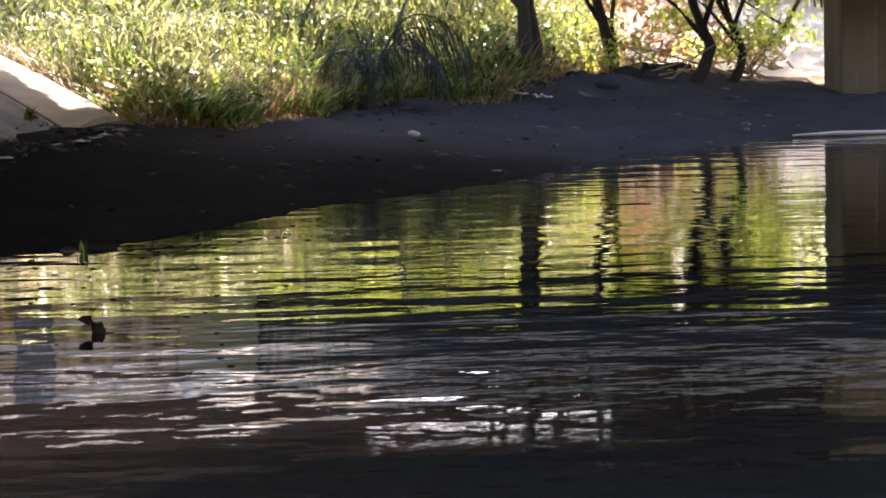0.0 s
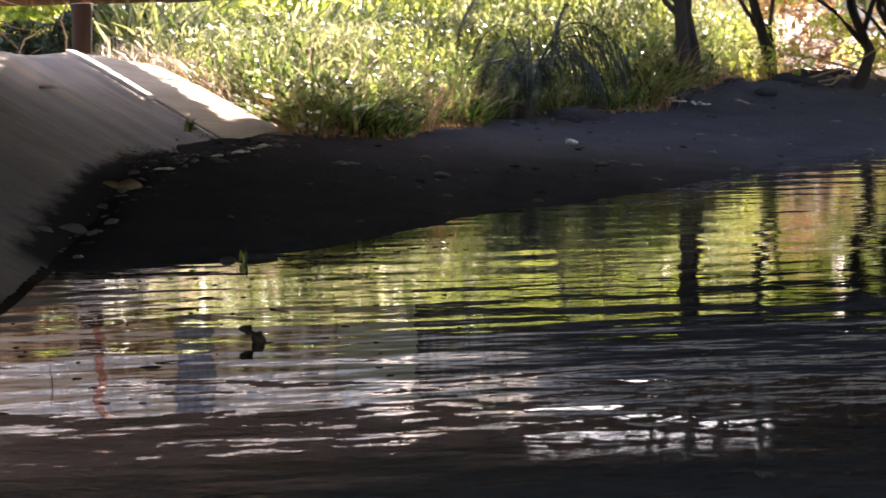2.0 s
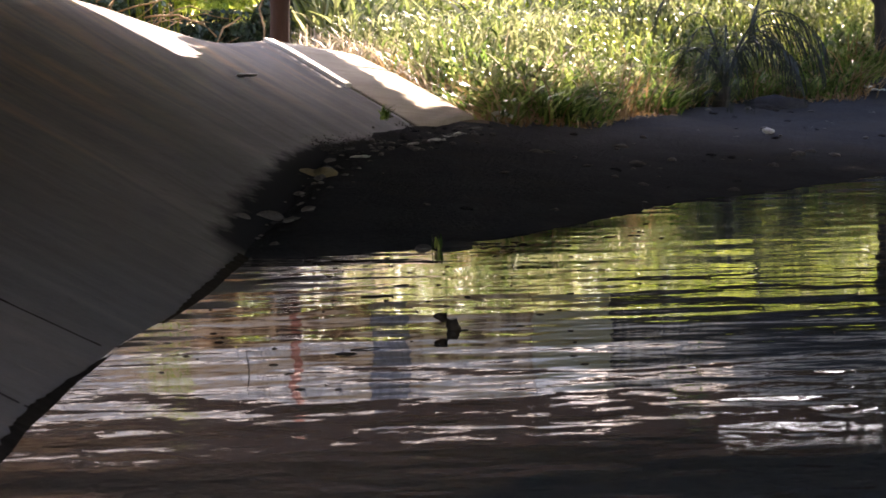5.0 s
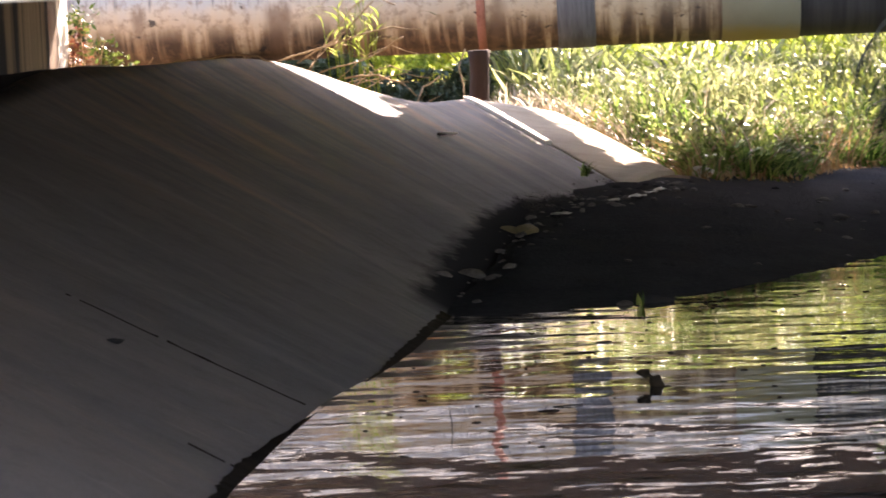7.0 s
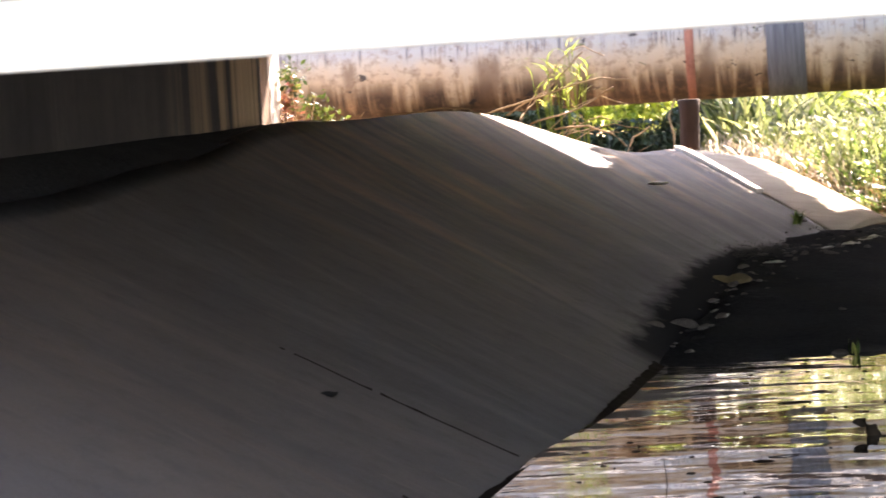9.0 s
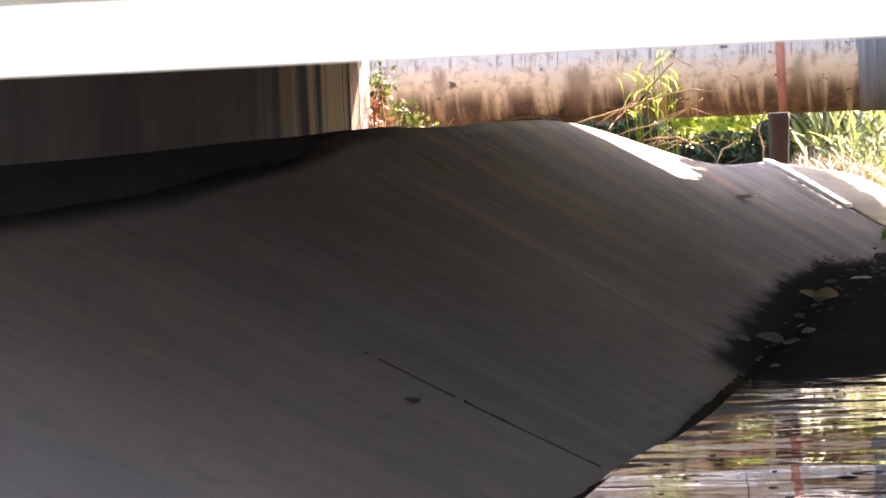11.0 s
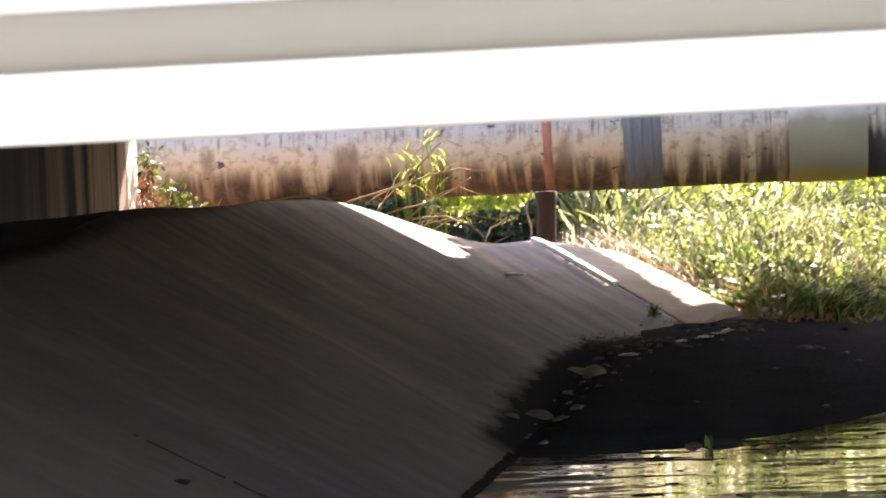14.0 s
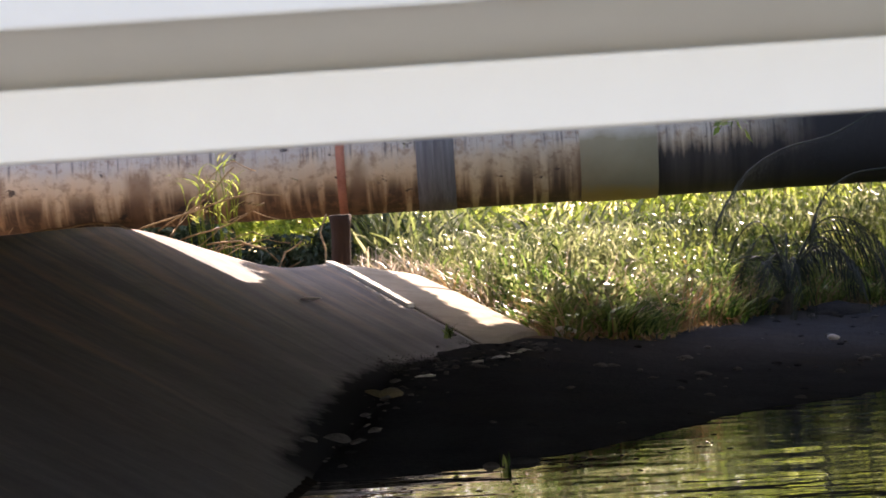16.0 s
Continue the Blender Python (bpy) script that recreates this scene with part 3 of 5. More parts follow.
# ---- bridge ----
def build_bridge():
    b = thing("bridge_deck", (0, 21, 3.2), "dark concrete bridge deck overhead", "bridge", kind="structure")
    inv = Matrix.Translation(b.location).inverted()
    for name, bm in (("slab", box(-16, 26, 6.6, 28.65, 3.25, 3.75, 0.02)), *(("girder", box(-16, 26, y - 0.2, y + 0.2, 3.05, 3.255, 0.015)) for y in (6.9, 10.8, 14.7, 18.6, 22.5, 26.2, 28.43))):
        ob = part(name, bm, M_DECK)
        ob.parent, ob.matrix_parent_inverse = b, inv
    corner = bmesh.new()
    low, top = ([corner.verts.new((x, y, z)) for x, y in ((-16, 28.64), (-1.5, 28.64), (-3.9, 30.36), (-16, 30.46))] for z in (3.06, 3.74))
    corner.faces.new(low[::-1])
    corner.faces.new(top)
    for i in range(4):
        corner.faces.new((low[i], low[(i + 1) % 4], top[(i + 1) % 4], top[i]))
    ob = part("corner_slab", corner, M_DECK)
    ob.parent, ob.matrix_parent_inverse = b, inv
    w = thing("wall_abutment", (-5.25, 18, 1.4), "dark brown concrete abutment wall with vertical run-off stains", "abutment", kind="structure")
    inv = Matrix.Translation(w.location).inverted()
    # pale cap at the wing's end: sunlight put into its colour
    for name, bm, m in (("wall", box(-5.6, -5.0, 4, 25.0, 1.3, 3.05, 0.02), M_WALL), ("wing", box(-6.5, -5.85, 24.0, 30.3, 0.5, 3.05, 0.02), M_WING), ("sunlit_end", box(-6.4, -5.842, 29.7, 30.304, 0.6, 3.0, 0.012), M_PALE)):
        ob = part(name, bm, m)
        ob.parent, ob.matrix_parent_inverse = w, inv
    # unseen wall added to keep low sky light off the paving
    w = thing("wall_abutment", (22, 18, 1.4), "plain concrete wall added across the stream to cut side light", "abutment", kind="structure")
    ob = part("wall", box(21.8, 22.4, 4, 28.9, -0.9, 3.05, 0.02), M_WALL)
    ob.parent, ob.matrix_parent_inverse = w, Matrix.Translation(w.location).inverted()
    p = thing("bridge_pier", (11.2, 37, -0.5), "tall brown-stained concrete pier standing on the bank", "pier", kind="structure")
    inv = Matrix.Translation(p.location).inverted()
    for name, bm in (("shaft", box(11.05, 11.56, 36.5, 37.4, -0.8, 4.9, 0.03)), ("web", box(11.55, 12.42, 36.7, 37.2, -0.8, 4.9, 0.02)), ("shaft", box(12.41, 12.78, 36.5, 37.4, -0.8, 4.9, 0.03))):
        ob = part(name, bm, M_PIER)
        ob.parent, ob.matrix_parent_inverse = p, inv


def build_beam():
    b = thing("white_beam", (0, 6.2, 1.7), "white painted steel beam spanning the stream", "beam")
    inv = Matrix.Translation(b.location).inverted()
    haunch = bmesh.new()
    ends = [[haunch.verts.new((x, y, z)) for y, z in ((6.08, 1.903), (5.87, 2.025), (6.3, 2.025), (6.3, 1.903))] for x in (-6, 12)]
    for k in range(4):
        haunch.faces.new((ends[0][k], ends[0][(k + 1) % 4], ends[1][(k + 1) % 4], ends[1][k]))
    haunch.faces.new(ends[0])
    haunch.faces.new(ends[1][::-1])
    items = [("lower_flange", box(-6, 12, 6.0, 6.022, 1.741, 1.905, 0.009, 3), M_WHITE), ("haunch", haunch, M_CREAM),
             ("upper_flange", box(-6, 12, 5.86, 6.35, 2.022, 2.5, 0.012, 3), M_CREAM),
             ("post", box(-5.9, -5.6, 6.05, 6.3, 1.2, 1.75, 0.01), M_WHITE), ("post", box(11.5, 11.8, 6.05, 6.3, -1.0, 1.75, 0.01), M_WHITE)]
    for name, bm, m in items:
        ob = part(name, bm, m)
        ob.parent, ob.matrix_parent_inverse = b, inv


def ring(x0, x1, r, sides=48, inner=0.0):
    return tube([(x0, 0, 0), (x0 + 0.004, 0, 0), (x1 - 0.004, 0, 0), (x1, 0, 0)], [r - 0.006, r, r, r - 0.006], sides)


def build_pipe():
    p = thing("water_pipe", (0, 34.86, 2.612), "large weathered pipe with rust and lime streaks crossing the stream", "pipe")
    p.scale = (1.09, 1.09, 1.09)
    xs = [-9 + 0.5 * i for i in range(50)]
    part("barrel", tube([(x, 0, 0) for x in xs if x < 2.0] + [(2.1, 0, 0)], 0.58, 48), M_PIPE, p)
    part("dark_barrel", tube([(2.1, 0, 0)] + [(x, 0, 0) for x in xs if x > 2.4], 0.577, 48), M_DARKPIPE, p, "pipe length with tree shade put into its colour")
    part("wrap", ring(-0.36, 0.08, 0.592), M_BLUE, p, "grey-blue wrapped band")
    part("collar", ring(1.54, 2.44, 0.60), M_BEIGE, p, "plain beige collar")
    part("strap", ring(-1.29, -1.19, 0.60), M_RUST, p, "red oxide steel strap")
    part("hanger", box(-1.275, -1.205, -0.02, 0.4, 0.585, 0.64, 0.004), M_RUST, p, "red oxide hanger bar")
    t = thing("timber_post", (-1.315, 31.6, 0.9), "dark reddish timber post standing below the pipe", "post")
    part("shaft", tube([(-0.02, 0, -0.15), (0, 0, 0.4), (0.02, 0.0, 0.75), (0.025, 0.0, 0.93), (0.02, 0.0, 1.04), (0.02, 0.0, 1.05)], [0.135, 0.12, 0.115, 0.12, 0.14, 0.12], 9), M_POST, t)


def build_girders():
    """Deep unseen girders added end to end behind the pipe to darken the reflection."""
    # Tops dip from x 3.9 to 9 to let slivers of sky through.
    for x0, x1, top in ((-11.5, 3.9, 4.88), (3.9, 4.7, 4.80), (4.7, 8.3, 4.74), (8.3, 9.0, 4.80), (9.0, 17.5, 4.88)):
        b = thing("sky_blocker", (x0, 39.5, 3.6), "dark rusty girder added behind the pipe to block sky in the reflection", "girder", "girders behind the pipe")
        w, h = x1 - x0, top - 3.6
        part("lower_flange", box(0, w, -0.18, 0.18, 0, 0.03, 0.004), M_POST, b)
        part("web", box(0, w, -0.012, 0.012, 0.03, h - 0.03, 0), M_POST, b)
        part("upper_flange", box(0, w, -0.18, 0.18, h - 0.03, h, 0.004), M_POST, b)
        if w > 5:
            part("column", box(0.2 if x0 < 0 else w - 0.5, 0.5 if x0 < 0 else w - 0.2, -0.15, 0.15, -4.4, 0.002, 0.01), M_POST, b)


build_bridge()
build_girders()
build_beam()
build_pipe()


# ---- grass and trees ----
def tussocks(name, n, per, region, h, w, mat, label, seed, bend=(0.35, 1.1), spread=0.16, lean=0.0):
    """Clumps of broad arching blades, radiating from each clump."""
    rng = np.random.default_rng(seed)
    roots, heads, hs = [], [], []
    tries = 0
    while len(roots) < n * per and tries < n * 60:
        tries += 1
        p = region(rng)
        if p is None:
            continue
        tall = rng.uniform(0.6, 1.15)
        if p[1] < 35.8:
            tall = min(tall, (1.36 + 0.0125 * p[1] - ground_z(*p)) / h[1])
        for _ in range(per):
            a, d = rng.uniform(0, math.tau), spread * rng.random() ** 0.7
            x, y = p[0] + d * math.cos(a), p[1] + d * math.sin(a)
            roots.append((x, y, ground_z(x, y) - 0.03))
            heads.append(a + rng.normal(0, 0.5) if rng.random() > lean else -1.9 + rng.normal(0, 0.8))
            hs.append(tall)
    r, heads, hs = np.array(roots), np.array(heads), np.array(hs)
    m = len(r)
    me = blades(name, r, hs * rng.uniform(*h, m), rng.uniform(*w, m), heads, rng.uniform(*bend, m), rng.normal(0, 0.5, m), mat, 5)
    return tagged(new(name, me), label, "grass", kind="stuff")


def behind_verge(x0, x1, off0, off1, clear=0.0):
    def pick(rng):
        x = rng.uniform(x0, x1)
        y = verge(x) + off0 + (off1 - off0) * rng.random() ** 1.3
        if x < -0.038 * y or y < 30.4 + clear and x < 1.25 + 0.4 * clear - (y - 26) * 0.36:
            return None
        return (x, y) if shore(x, y)[0] > 1.0 else None
    return pick


tussocks("bank_grass", 260, 30, behind_verge(0.6, 6.2, -0.1, 2.2), (0.25, 0.6), (0.010, 0.020), M_SHOOT, "clumps of fresh broad-bladed green grass on the bank edge", 11, bend=(0.4, 1.5), spread=0.2)
def canes(name, n, leaf_n, region, h, leaf, w, mat, label, seed):
    """Upright stems, each with short arching leaves all the way up."""
    rng = np.random.default_rng(seed)
    roots, length, width, heads, bends = [], [], [], [], []
    while len(roots) < n * (leaf_n + 1):
        p = region(rng)
        if p is None:
            continue
        tall = rng.uniform(*h) * (0.7 + 0.6 * (0.5 + noise.noise(Vector((p[0] * 0.9, p[1] * 0.9, seed)))))
        if p[1] < 35.8:
            tall = min(tall, 1.24 + 0.0125 * p[1] - ground_z(*p))
        z, lean, way = ground_z(*p) - 0.03, rng.uniform(0.05, 0.3), rng.uniform(0, math.tau)
        roots.append((p[0], p[1], z))
        length.append(tall)
        width.append(0.005)
        heads.append(way)
        bends.append(lean)
        for k in range(leaf_n):
            u = 0.12 + 0.85 * (k + rng.random()) / leaf_n
            out = tall * lean * u * u
            roots.append((p[0] + out * math.cos(way), p[1] + out * math.sin(way), z + tall * u * 0.95))
            length.append(rng.uniform(*leaf))
            width.append(rng.uniform(*w))
            heads.append(rng.uniform(0, math.tau))
            bends.append(rng.uniform(0.5, 1.9))
    r = np.array(roots)
    me = blades(name, r, np.array(length), np.array(width), np.array(heads), np.array(bends), rng.normal(0, 0.6, len(r)), mat, 4)
    return tagged(new(name, me), label, "grass", kind="stuff")


canes("mid_grass", 1500, 10, behind_verge(-0.4, 8.0, 0.5, 4.2, 0.5), (0.3, 0.8), (0.10, 0.28), (0.006, 0.014), M_SHOOT, "leafy green grass stems on the bank", 18)
canes("tall_grass", 1700, 13, behind_verge(-0.6, 8.5, 2.6, 8.0, 1.4), (0.8, 1.5), (0.14, 0.36), (0.007, 0.016), M_REED, "tall leafy yellow-green cane grass", 12)
tussocks("arching_grass", 90, 20, behind_verge(-0.6, 8.5, 2.8, 8.0, 1.4), (0.7, 1.3), (0.012, 0.022), M_REED, "long arching sunlit grass blades among the canes", 32, bend=(0.3, 1.4), spread=0.25)
tussocks("dry_grass", 260, 22, behind_verge(-0.2, 8.5, -0.1, 6.0, 0.2), (0.2, 0.9), (0.005, 0.011), M_DRY, "dry straw-coloured grass between the green", 14, bend=(0.4, 1.6), spread=0.35)
canes("thin_stems", 1300, 14, behind_verge(2.2, 8.6, 1.2, 6.0, 0.8), (0.6, 1.5), (0.05, 0.15), (0.005, 0.011), M_BRIGHT, "thin yellow-green stems with small glinting leaves", 51)
tussocks("straggling_grass", 70, 16, behind_verge(0.6, 8.4, 1.8, 6.5, 0.8), (0.6, 1.25), (0.006, 0.012), M_STRAW, "loose pale straw blades standing through the green grass", 54, bend=(0.3, 1.5), spread=0.3)
tussocks("pale_grass", 16, 26, behind_verge(1.6, 3.3, 1.6, 4.0, 0.4), (0.7, 1.15), (0.009, 0.017), M_STRAW, "long pale arching grass blades catching the sun", 52, bend=(0.5, 1.7), spread=0.12)
tussocks("brown_grass", 150, 22, behind_verge(-0.5, 1.7, 0.0, 3.4, 0.1), (0.10, 0.34), (0.004, 0.009), M_DRY, "low dry brown grass beside the paving", 53, bend=(0.5, 1.8), spread=0.25)
tussocks("straw_grass", 60, 24, behind_verge(-1.1, 0.9, 3.5, 8.0, 1.0), (0.4, 1.0), (0.006, 0.012), M_STRAW, "pale pinkish straw grass beside the timber post", 24, bend=(0.4, 1.5), spread=0.3)
tussocks("far_grass", 420, 26, behind_verge(-2, 20, 8.0, 24), (1.0, 2.2), (0.018, 0.036), M_REED, "tall yellow-green grass further back", 13, bend=(0.3, 1.3), spread=0.6)


def broad_leaves(name, n, region, h, size, mat, label, seed):
    """Loose broad leaves of weeds standing through the grass, as one stuff."""
    rng = np.random.default_rng(seed)
    pts = []
    while len(pts) < n:
        p = region(rng)
        if p is not None:
            top = h * (0.35 + 0.65 * (0.5 + noise.noise(Vector((p[0] * 1.1, p[1] * 1.1, seed)))))
            pts.append((p[0], p[1], ground_z(p[0], p[1]) + top * rng.random() ** 0.7))
    me = leaves(name, np.array(pts), size, mat, seed, 0.8)
    return tagged(new(name, me), label, "weeds", kind="stuff")


broad_leaves("broad_weeds", 9000, behind_verge(0.5, 8.0, 0.4, 5.0), 0.8, 0.055, M_REED, "sunlit broad-leaved weeds among the grass", 15)
broad_leaves("low_weeds", 3500, behind_verge(0.6, 7.0, -0.2, 1.5), 0.35, 0.035, M_SHOOT, "low green weeds along the bank edge", 16)
broad_leaves("fallen_leaves", 2500, behind_verge(0.6, 8.5, -0.5, 1.2), 0.10, 0.035, M_DRY, "fallen brown leaves along the bank edge", 17)


def tree(name, base, path, r0, limbs, crown_c, crown_r, n, leaf, mat, label, seed, gaps=-0.12):
    rng = np.random.default_rng(seed)
    t = thing(name, base, label, "tree", {"bank_tree": "trees on the bank", "far_tree": "trees behind the bank"}.get(name, ""))
    pts = [Vector(p) for p in path]
    k = len(pts)
    part("trunk", tube(pts, [r0 * (1 - 0.55 * i / (k - 1)) for i in range(k)], 10), M_BARK, t)
    for s, e, bendz in limbs:
        a = pts[s]
        e = Vector(e)
        m = a.lerp(e, 0.5) + Vector((0, 0, bendz))
        part("limb", tube([a, a.lerp(m, 0.6), m, m.lerp(e, 0.6), e], [r0 * 0.42, r0 * 0.36, r0 * 0.28, r0 * 0.2, r0 * 0.08], 7), M_BARK, t)
    centres = []
    for cc, cr in zip(crown_c, crown_r):
        q = rng.normal(size=(n, 3))
        q *= (rng.uniform(0.35, 1, n) ** 0.5 / np.linalg.norm(q, axis=1))[:, None] * np.array(cr)
        q += np.array(cc)
        keep = np.array([noise.noise(Vector(v) * 1.9) > gaps for v in q])
        centres.append(q[keep])
    part("crown", leaves("crown", np.concatenate(centres), leaf, mat, seed), mat, t)
    return t


def build_trees():
    # slender trees on the bank: base, trunk line, radius
    specs = [((6.36, 35.0), [(0, 0, 0), (-0.04, 0, 0.5), (-0.06, 0.0, 1.0), (-0.12, 0.1, 2.2), (-0.1, 0.2, 3.4), (0.2, 0.3, 4.6)], 0.125),
             ((6.52, 35.3), [(0, 0, 0), (0.02, 0, 0.5), (-0.08, 0.0, 1.0), (-0.02, 0.1, 2.2), (0.2, 0.2, 3.2), (0.4, 0.3, 4.2)], 0.09),
             ((7.55, 35.2), [(0, 0, 0), (-0.04, 0, 0.3), (-0.13, 0.0, 0.7), (-0.24, 0.1, 1.2), (-0.4, 0.1, 2.4), (-0.2, 0.2, 4.4)], 0.115),
             ((8.72, 35.6), [(0, 0, 0), (0.14, 0, 0.22), (0.25, 0.0, 0.55), (0.16, 0.1, 0.8), (0.0, 0.1, 1.2), (-0.1, 0.2, 3.8)], 0.125),
             ((9.30, 36.0), [(0, 0, 0), (0.16, 0, 0.22), (0.22, 0.0, 0.5), (0.1, 0.1, 0.85), (-0.1, 0.1, 1.2), (0.1, 0.2, 3.8)], 0.095),
             ((7.9, 36.8), [(0, 0, 0), (0.02, 0, 0.4), (-0.05, 0.0, 0.9), (0.05, 0.1, 1.5), (0.1, 0.1, 2.4), (0.3, 0.2, 3.6)], 0.05),
             ((10.0, 38.0), [(0, 0, 0), (0.3, 0, 0.4), (0.7, 0.0, 0.8), (1.1, 0.1, 1.5), (1.4, 0.1, 2.4), (1.6, 0.2, 3.6)], 0.055)]
    for i, ((x, y), path, r) in enumerate(specs):
        if i > 1:
            x, y = x * 1.05, y * 1.05
        r *= 0.85
        z = ground_z(x, y) - 0.08
        limbs = [(3, (-1.2, 0.5, 4.9), 0.3), (4, (1.3, -0.2, 5.0), 0.2), (4, (0.6, 0.9, 5.5), 0.2), (3, (0.7, 0.1, 2.1), 0.1), (2, (-0.7, 0.2, 1.5), 0.1)]
        tree("bank_tree", (x, y, z), path, r, limbs, [(0.2, 1.2, 5.6), (-1.0, 1.0, 5.1), (1.0, 1.2, 5.1), (0.5, 0.8, 1.6)], [(1.2, 1.2, 0.5), (0.9, 1.0, 0.45), (0.9, 1.0, 0.5), (0.5, 0.5, 0.35)], 700, 0.07, M_LEAF,
             "slender dark-trunked tree with sunlit green leaves", 40 + i)
    # unseen broad tree added to shade pipe and bank; low limbs overhang the pipe
    x, y = 12.4, 38.5
    z = ground_z(x, y) - 0.1
    tips = [(5.6, 33.0, 4.4), (7.0, 33.8, 4.5), (8.3, 34.2, 4.6), (6.4, 32.2, 4.35), (7.8, 32.6, 4.45), (9.4, 33.0, 4.6), (9.9, 34.8, 4.7), (5.2, 31.6, 4.3), (8.9, 35.6, 4.7), (11.0, 34.0, 4.7), (7.2, 35.2, 4.6), (10.6, 36.2, 4.8),
            (10.4, 38.2, 4.9), (11.5, 39.6, 4.9), (12.2, 37.6, 4.9), (13.6, 39.6, 5.0), (9.2, 37.2, 4.8)]
    tips += [(3.5, 30.7, 4.5), (4.2, 31.8, 4.5), (4.9, 33.1, 4.5), (5.7, 34.5, 4.6), (6.5, 35.9, 4.7), (4.6, 30.6, 4.5),
             (6.6, 31.2, 4.5), (7.6, 31.3, 4.5), (5.5, 31.0, 4.5), (8.8, 31.6, 4.5), (10.0, 31.8, 4.6), (7.2, 36.6, 4.7), (8.1, 37.4, 4.8), (9.2, 38.2, 4.9),
             (8.2, 38.9, 4.8), (9.6, 39.7, 4.9), (10.3, 41.0, 4.9), (11.2, 41.0, 4.9), (12.2, 41.4, 4.9), (10.6, 42.5, 5.0), (11.8, 42.5, 5.0), (4.3, 32.6, 4.5), (5.6, 35.6, 4.6), (3.2, 31.2, 4.5), (6.6, 31.9, 4.5), (2.75, 30.6, 4.5),
             (12.4, 33.4, 4.5), (13.4, 35.4, 4.6), (14.2, 37.4, 4.7), (12.0, 31.4, 4.4), (13.8, 32.6, 4.4), (11.2, 32.4, 4.4), (14.4, 39.6, 4.8), (9.6, 30.4, 4.3), (7.4, 30.1, 4.3), (11.4, 30.2, 4.3)]
    tips = [(p[0] + 0.334, p[1] + 0.99, p[2] + 0.9) for p in tips]
    spray = [(-0.3, 31.4, 3.8)]
    rel = lambda p: (p[0] - x, p[1] - y, p[2] - z)
    big = tree("shade_tree", (x, y, z), [(0, 0, 0), (-0.1, 0, 1.5), (-0.3, -0.1, 3.0), (-0.5, -0.2, 4.2)], 0.3, [(3, rel(p), 0.25) for p in tips + spray[:1]],
         [rel(p) for p in tips], [(1.2, 1.1, 0.40)] * 17 + [(1.0, 0.95, 0.3)] * 24 + [(0.6, 0.6, 0.2), (1.0, 0.9, 0.3), (0.55, 0.6, 0.2)] + [(1.3, 1.1, 0.35)] * 10, 3000, 0.11, M_DARKLEAF, "unseen broad leafy tree added to shade the pipe and bank", 77, -0.3)
    # a flat spray of small leaves on its lowest limb, shaping the paving's sunlight
    rng = np.random.default_rng(5)
    pts = []
    while len(pts) < 23000:
        px, py = rng.uniform(-1.5, 2.1), rng.uniform(29.3, 33.0)
        left = -1.0 - 0.35 * step(30.2, 30.9, py) + 0.12 * noise.noise(Vector((py * 3, 1, 0)))
        twig = px - (-0.47 + (32.59 - py) * 0.513)
        right = 0.15 + (32.84 - py) * 0.455 + 0.10 * noise.noise(Vector((py * 4, 7, 0)))
        # gap left along the kerb so sun falls on it
        if not left < px < right or abs(twig) < 0.075 and py > 30.5:
            continue
        if px < left + 0.45 and noise.noise(Vector((px * 4.2, py * 4.2, 2))) > 0.40:
            continue
        pts.append((px - x, py - y, 3.78 + 0.1 * rng.random() - z))
    part("shade_spray", leaves("shade_spray", np.array(pts), 0.045, M_DARKLEAF, 9), M_DARKLEAF, big)
    for i, (x, y, h) in enumerate([(-8, 46, 1.5), (-4.5, 52, 2.0), (-1.0, 52.5, 2.0), (2.0, 54, 1.5), (7, 52, 0.62), (15, 49, 1.3), (18.5, 50, 1.6), (23, 52, 1.6)]):
        z = ground_z(x, y) - 0.1
        tree("far_tree", (x, y, z), [(0, 0, 0), (0.1, 0, 1.5), (0.2, 0.1, 3), (0.1, 0, 4.6 * h)], 0.2, [(2, (1.5, 0.2, 4.4 * h), 0.2), (2, (-1.5, 0, 4.2 * h), 0.2)],
             [(0, 0, 4.4 * h), (1.8, -0.4, 3.4 * h), (-1.8, -0.3, 3.0 * h), (0.3, -0.8, 1.6), (0.2, 0.3, 5.4 * h)], [(2.4, 1.8, 1.3), (1.9, 1.5, 1.2), (2.0, 1.5, 1.2), (2.4, 1.5, 1.0), (2.2, 1.5, 1.2)], 2200, 0.12, M_LEAF, "leafy sunlit tree behind the bank", 60 + i)


build_trees()


def bush(name, at, clouds, n, leaf, mat, label, seed, twigs=8):
    rng = np.random.default_rng(seed)
    b = thing(name, at, label, "bush", "thickets behind the grass" if name == "leafy_thicket" else "")
    cs = []
    for cc, cr in clouds:
        q = rng.normal(size=(n, 3))
        q *= (rng.random(n) ** 0.4 / np.linalg.norm(q, axis=1))[:, None] * np.array(cr)
        q += np.array(cc)
        cs.append(q[np.array([noise.noise(Vector(v) * 3.1 + Vector((seed, 0, 0))) > -0.15 for v in q])])
    part("foliage", leaves("foliage", np.concatenate(cs), leaf, mat, seed), mat, b)
    for k in range(twigs):
        c = Vector(clouds[k % len(clouds)][0]) + Vector(rng.normal(0, 0.25, 3))
        part("twig", tube([(rng.normal(0, 0.1), rng.normal(0, 0.1), -0.05), c * 0.5 + Vector(rng.normal(0, 0.1, 3)), c], [0.02, 0.013, 0.005], 5), M_TWIG, b)
    return b


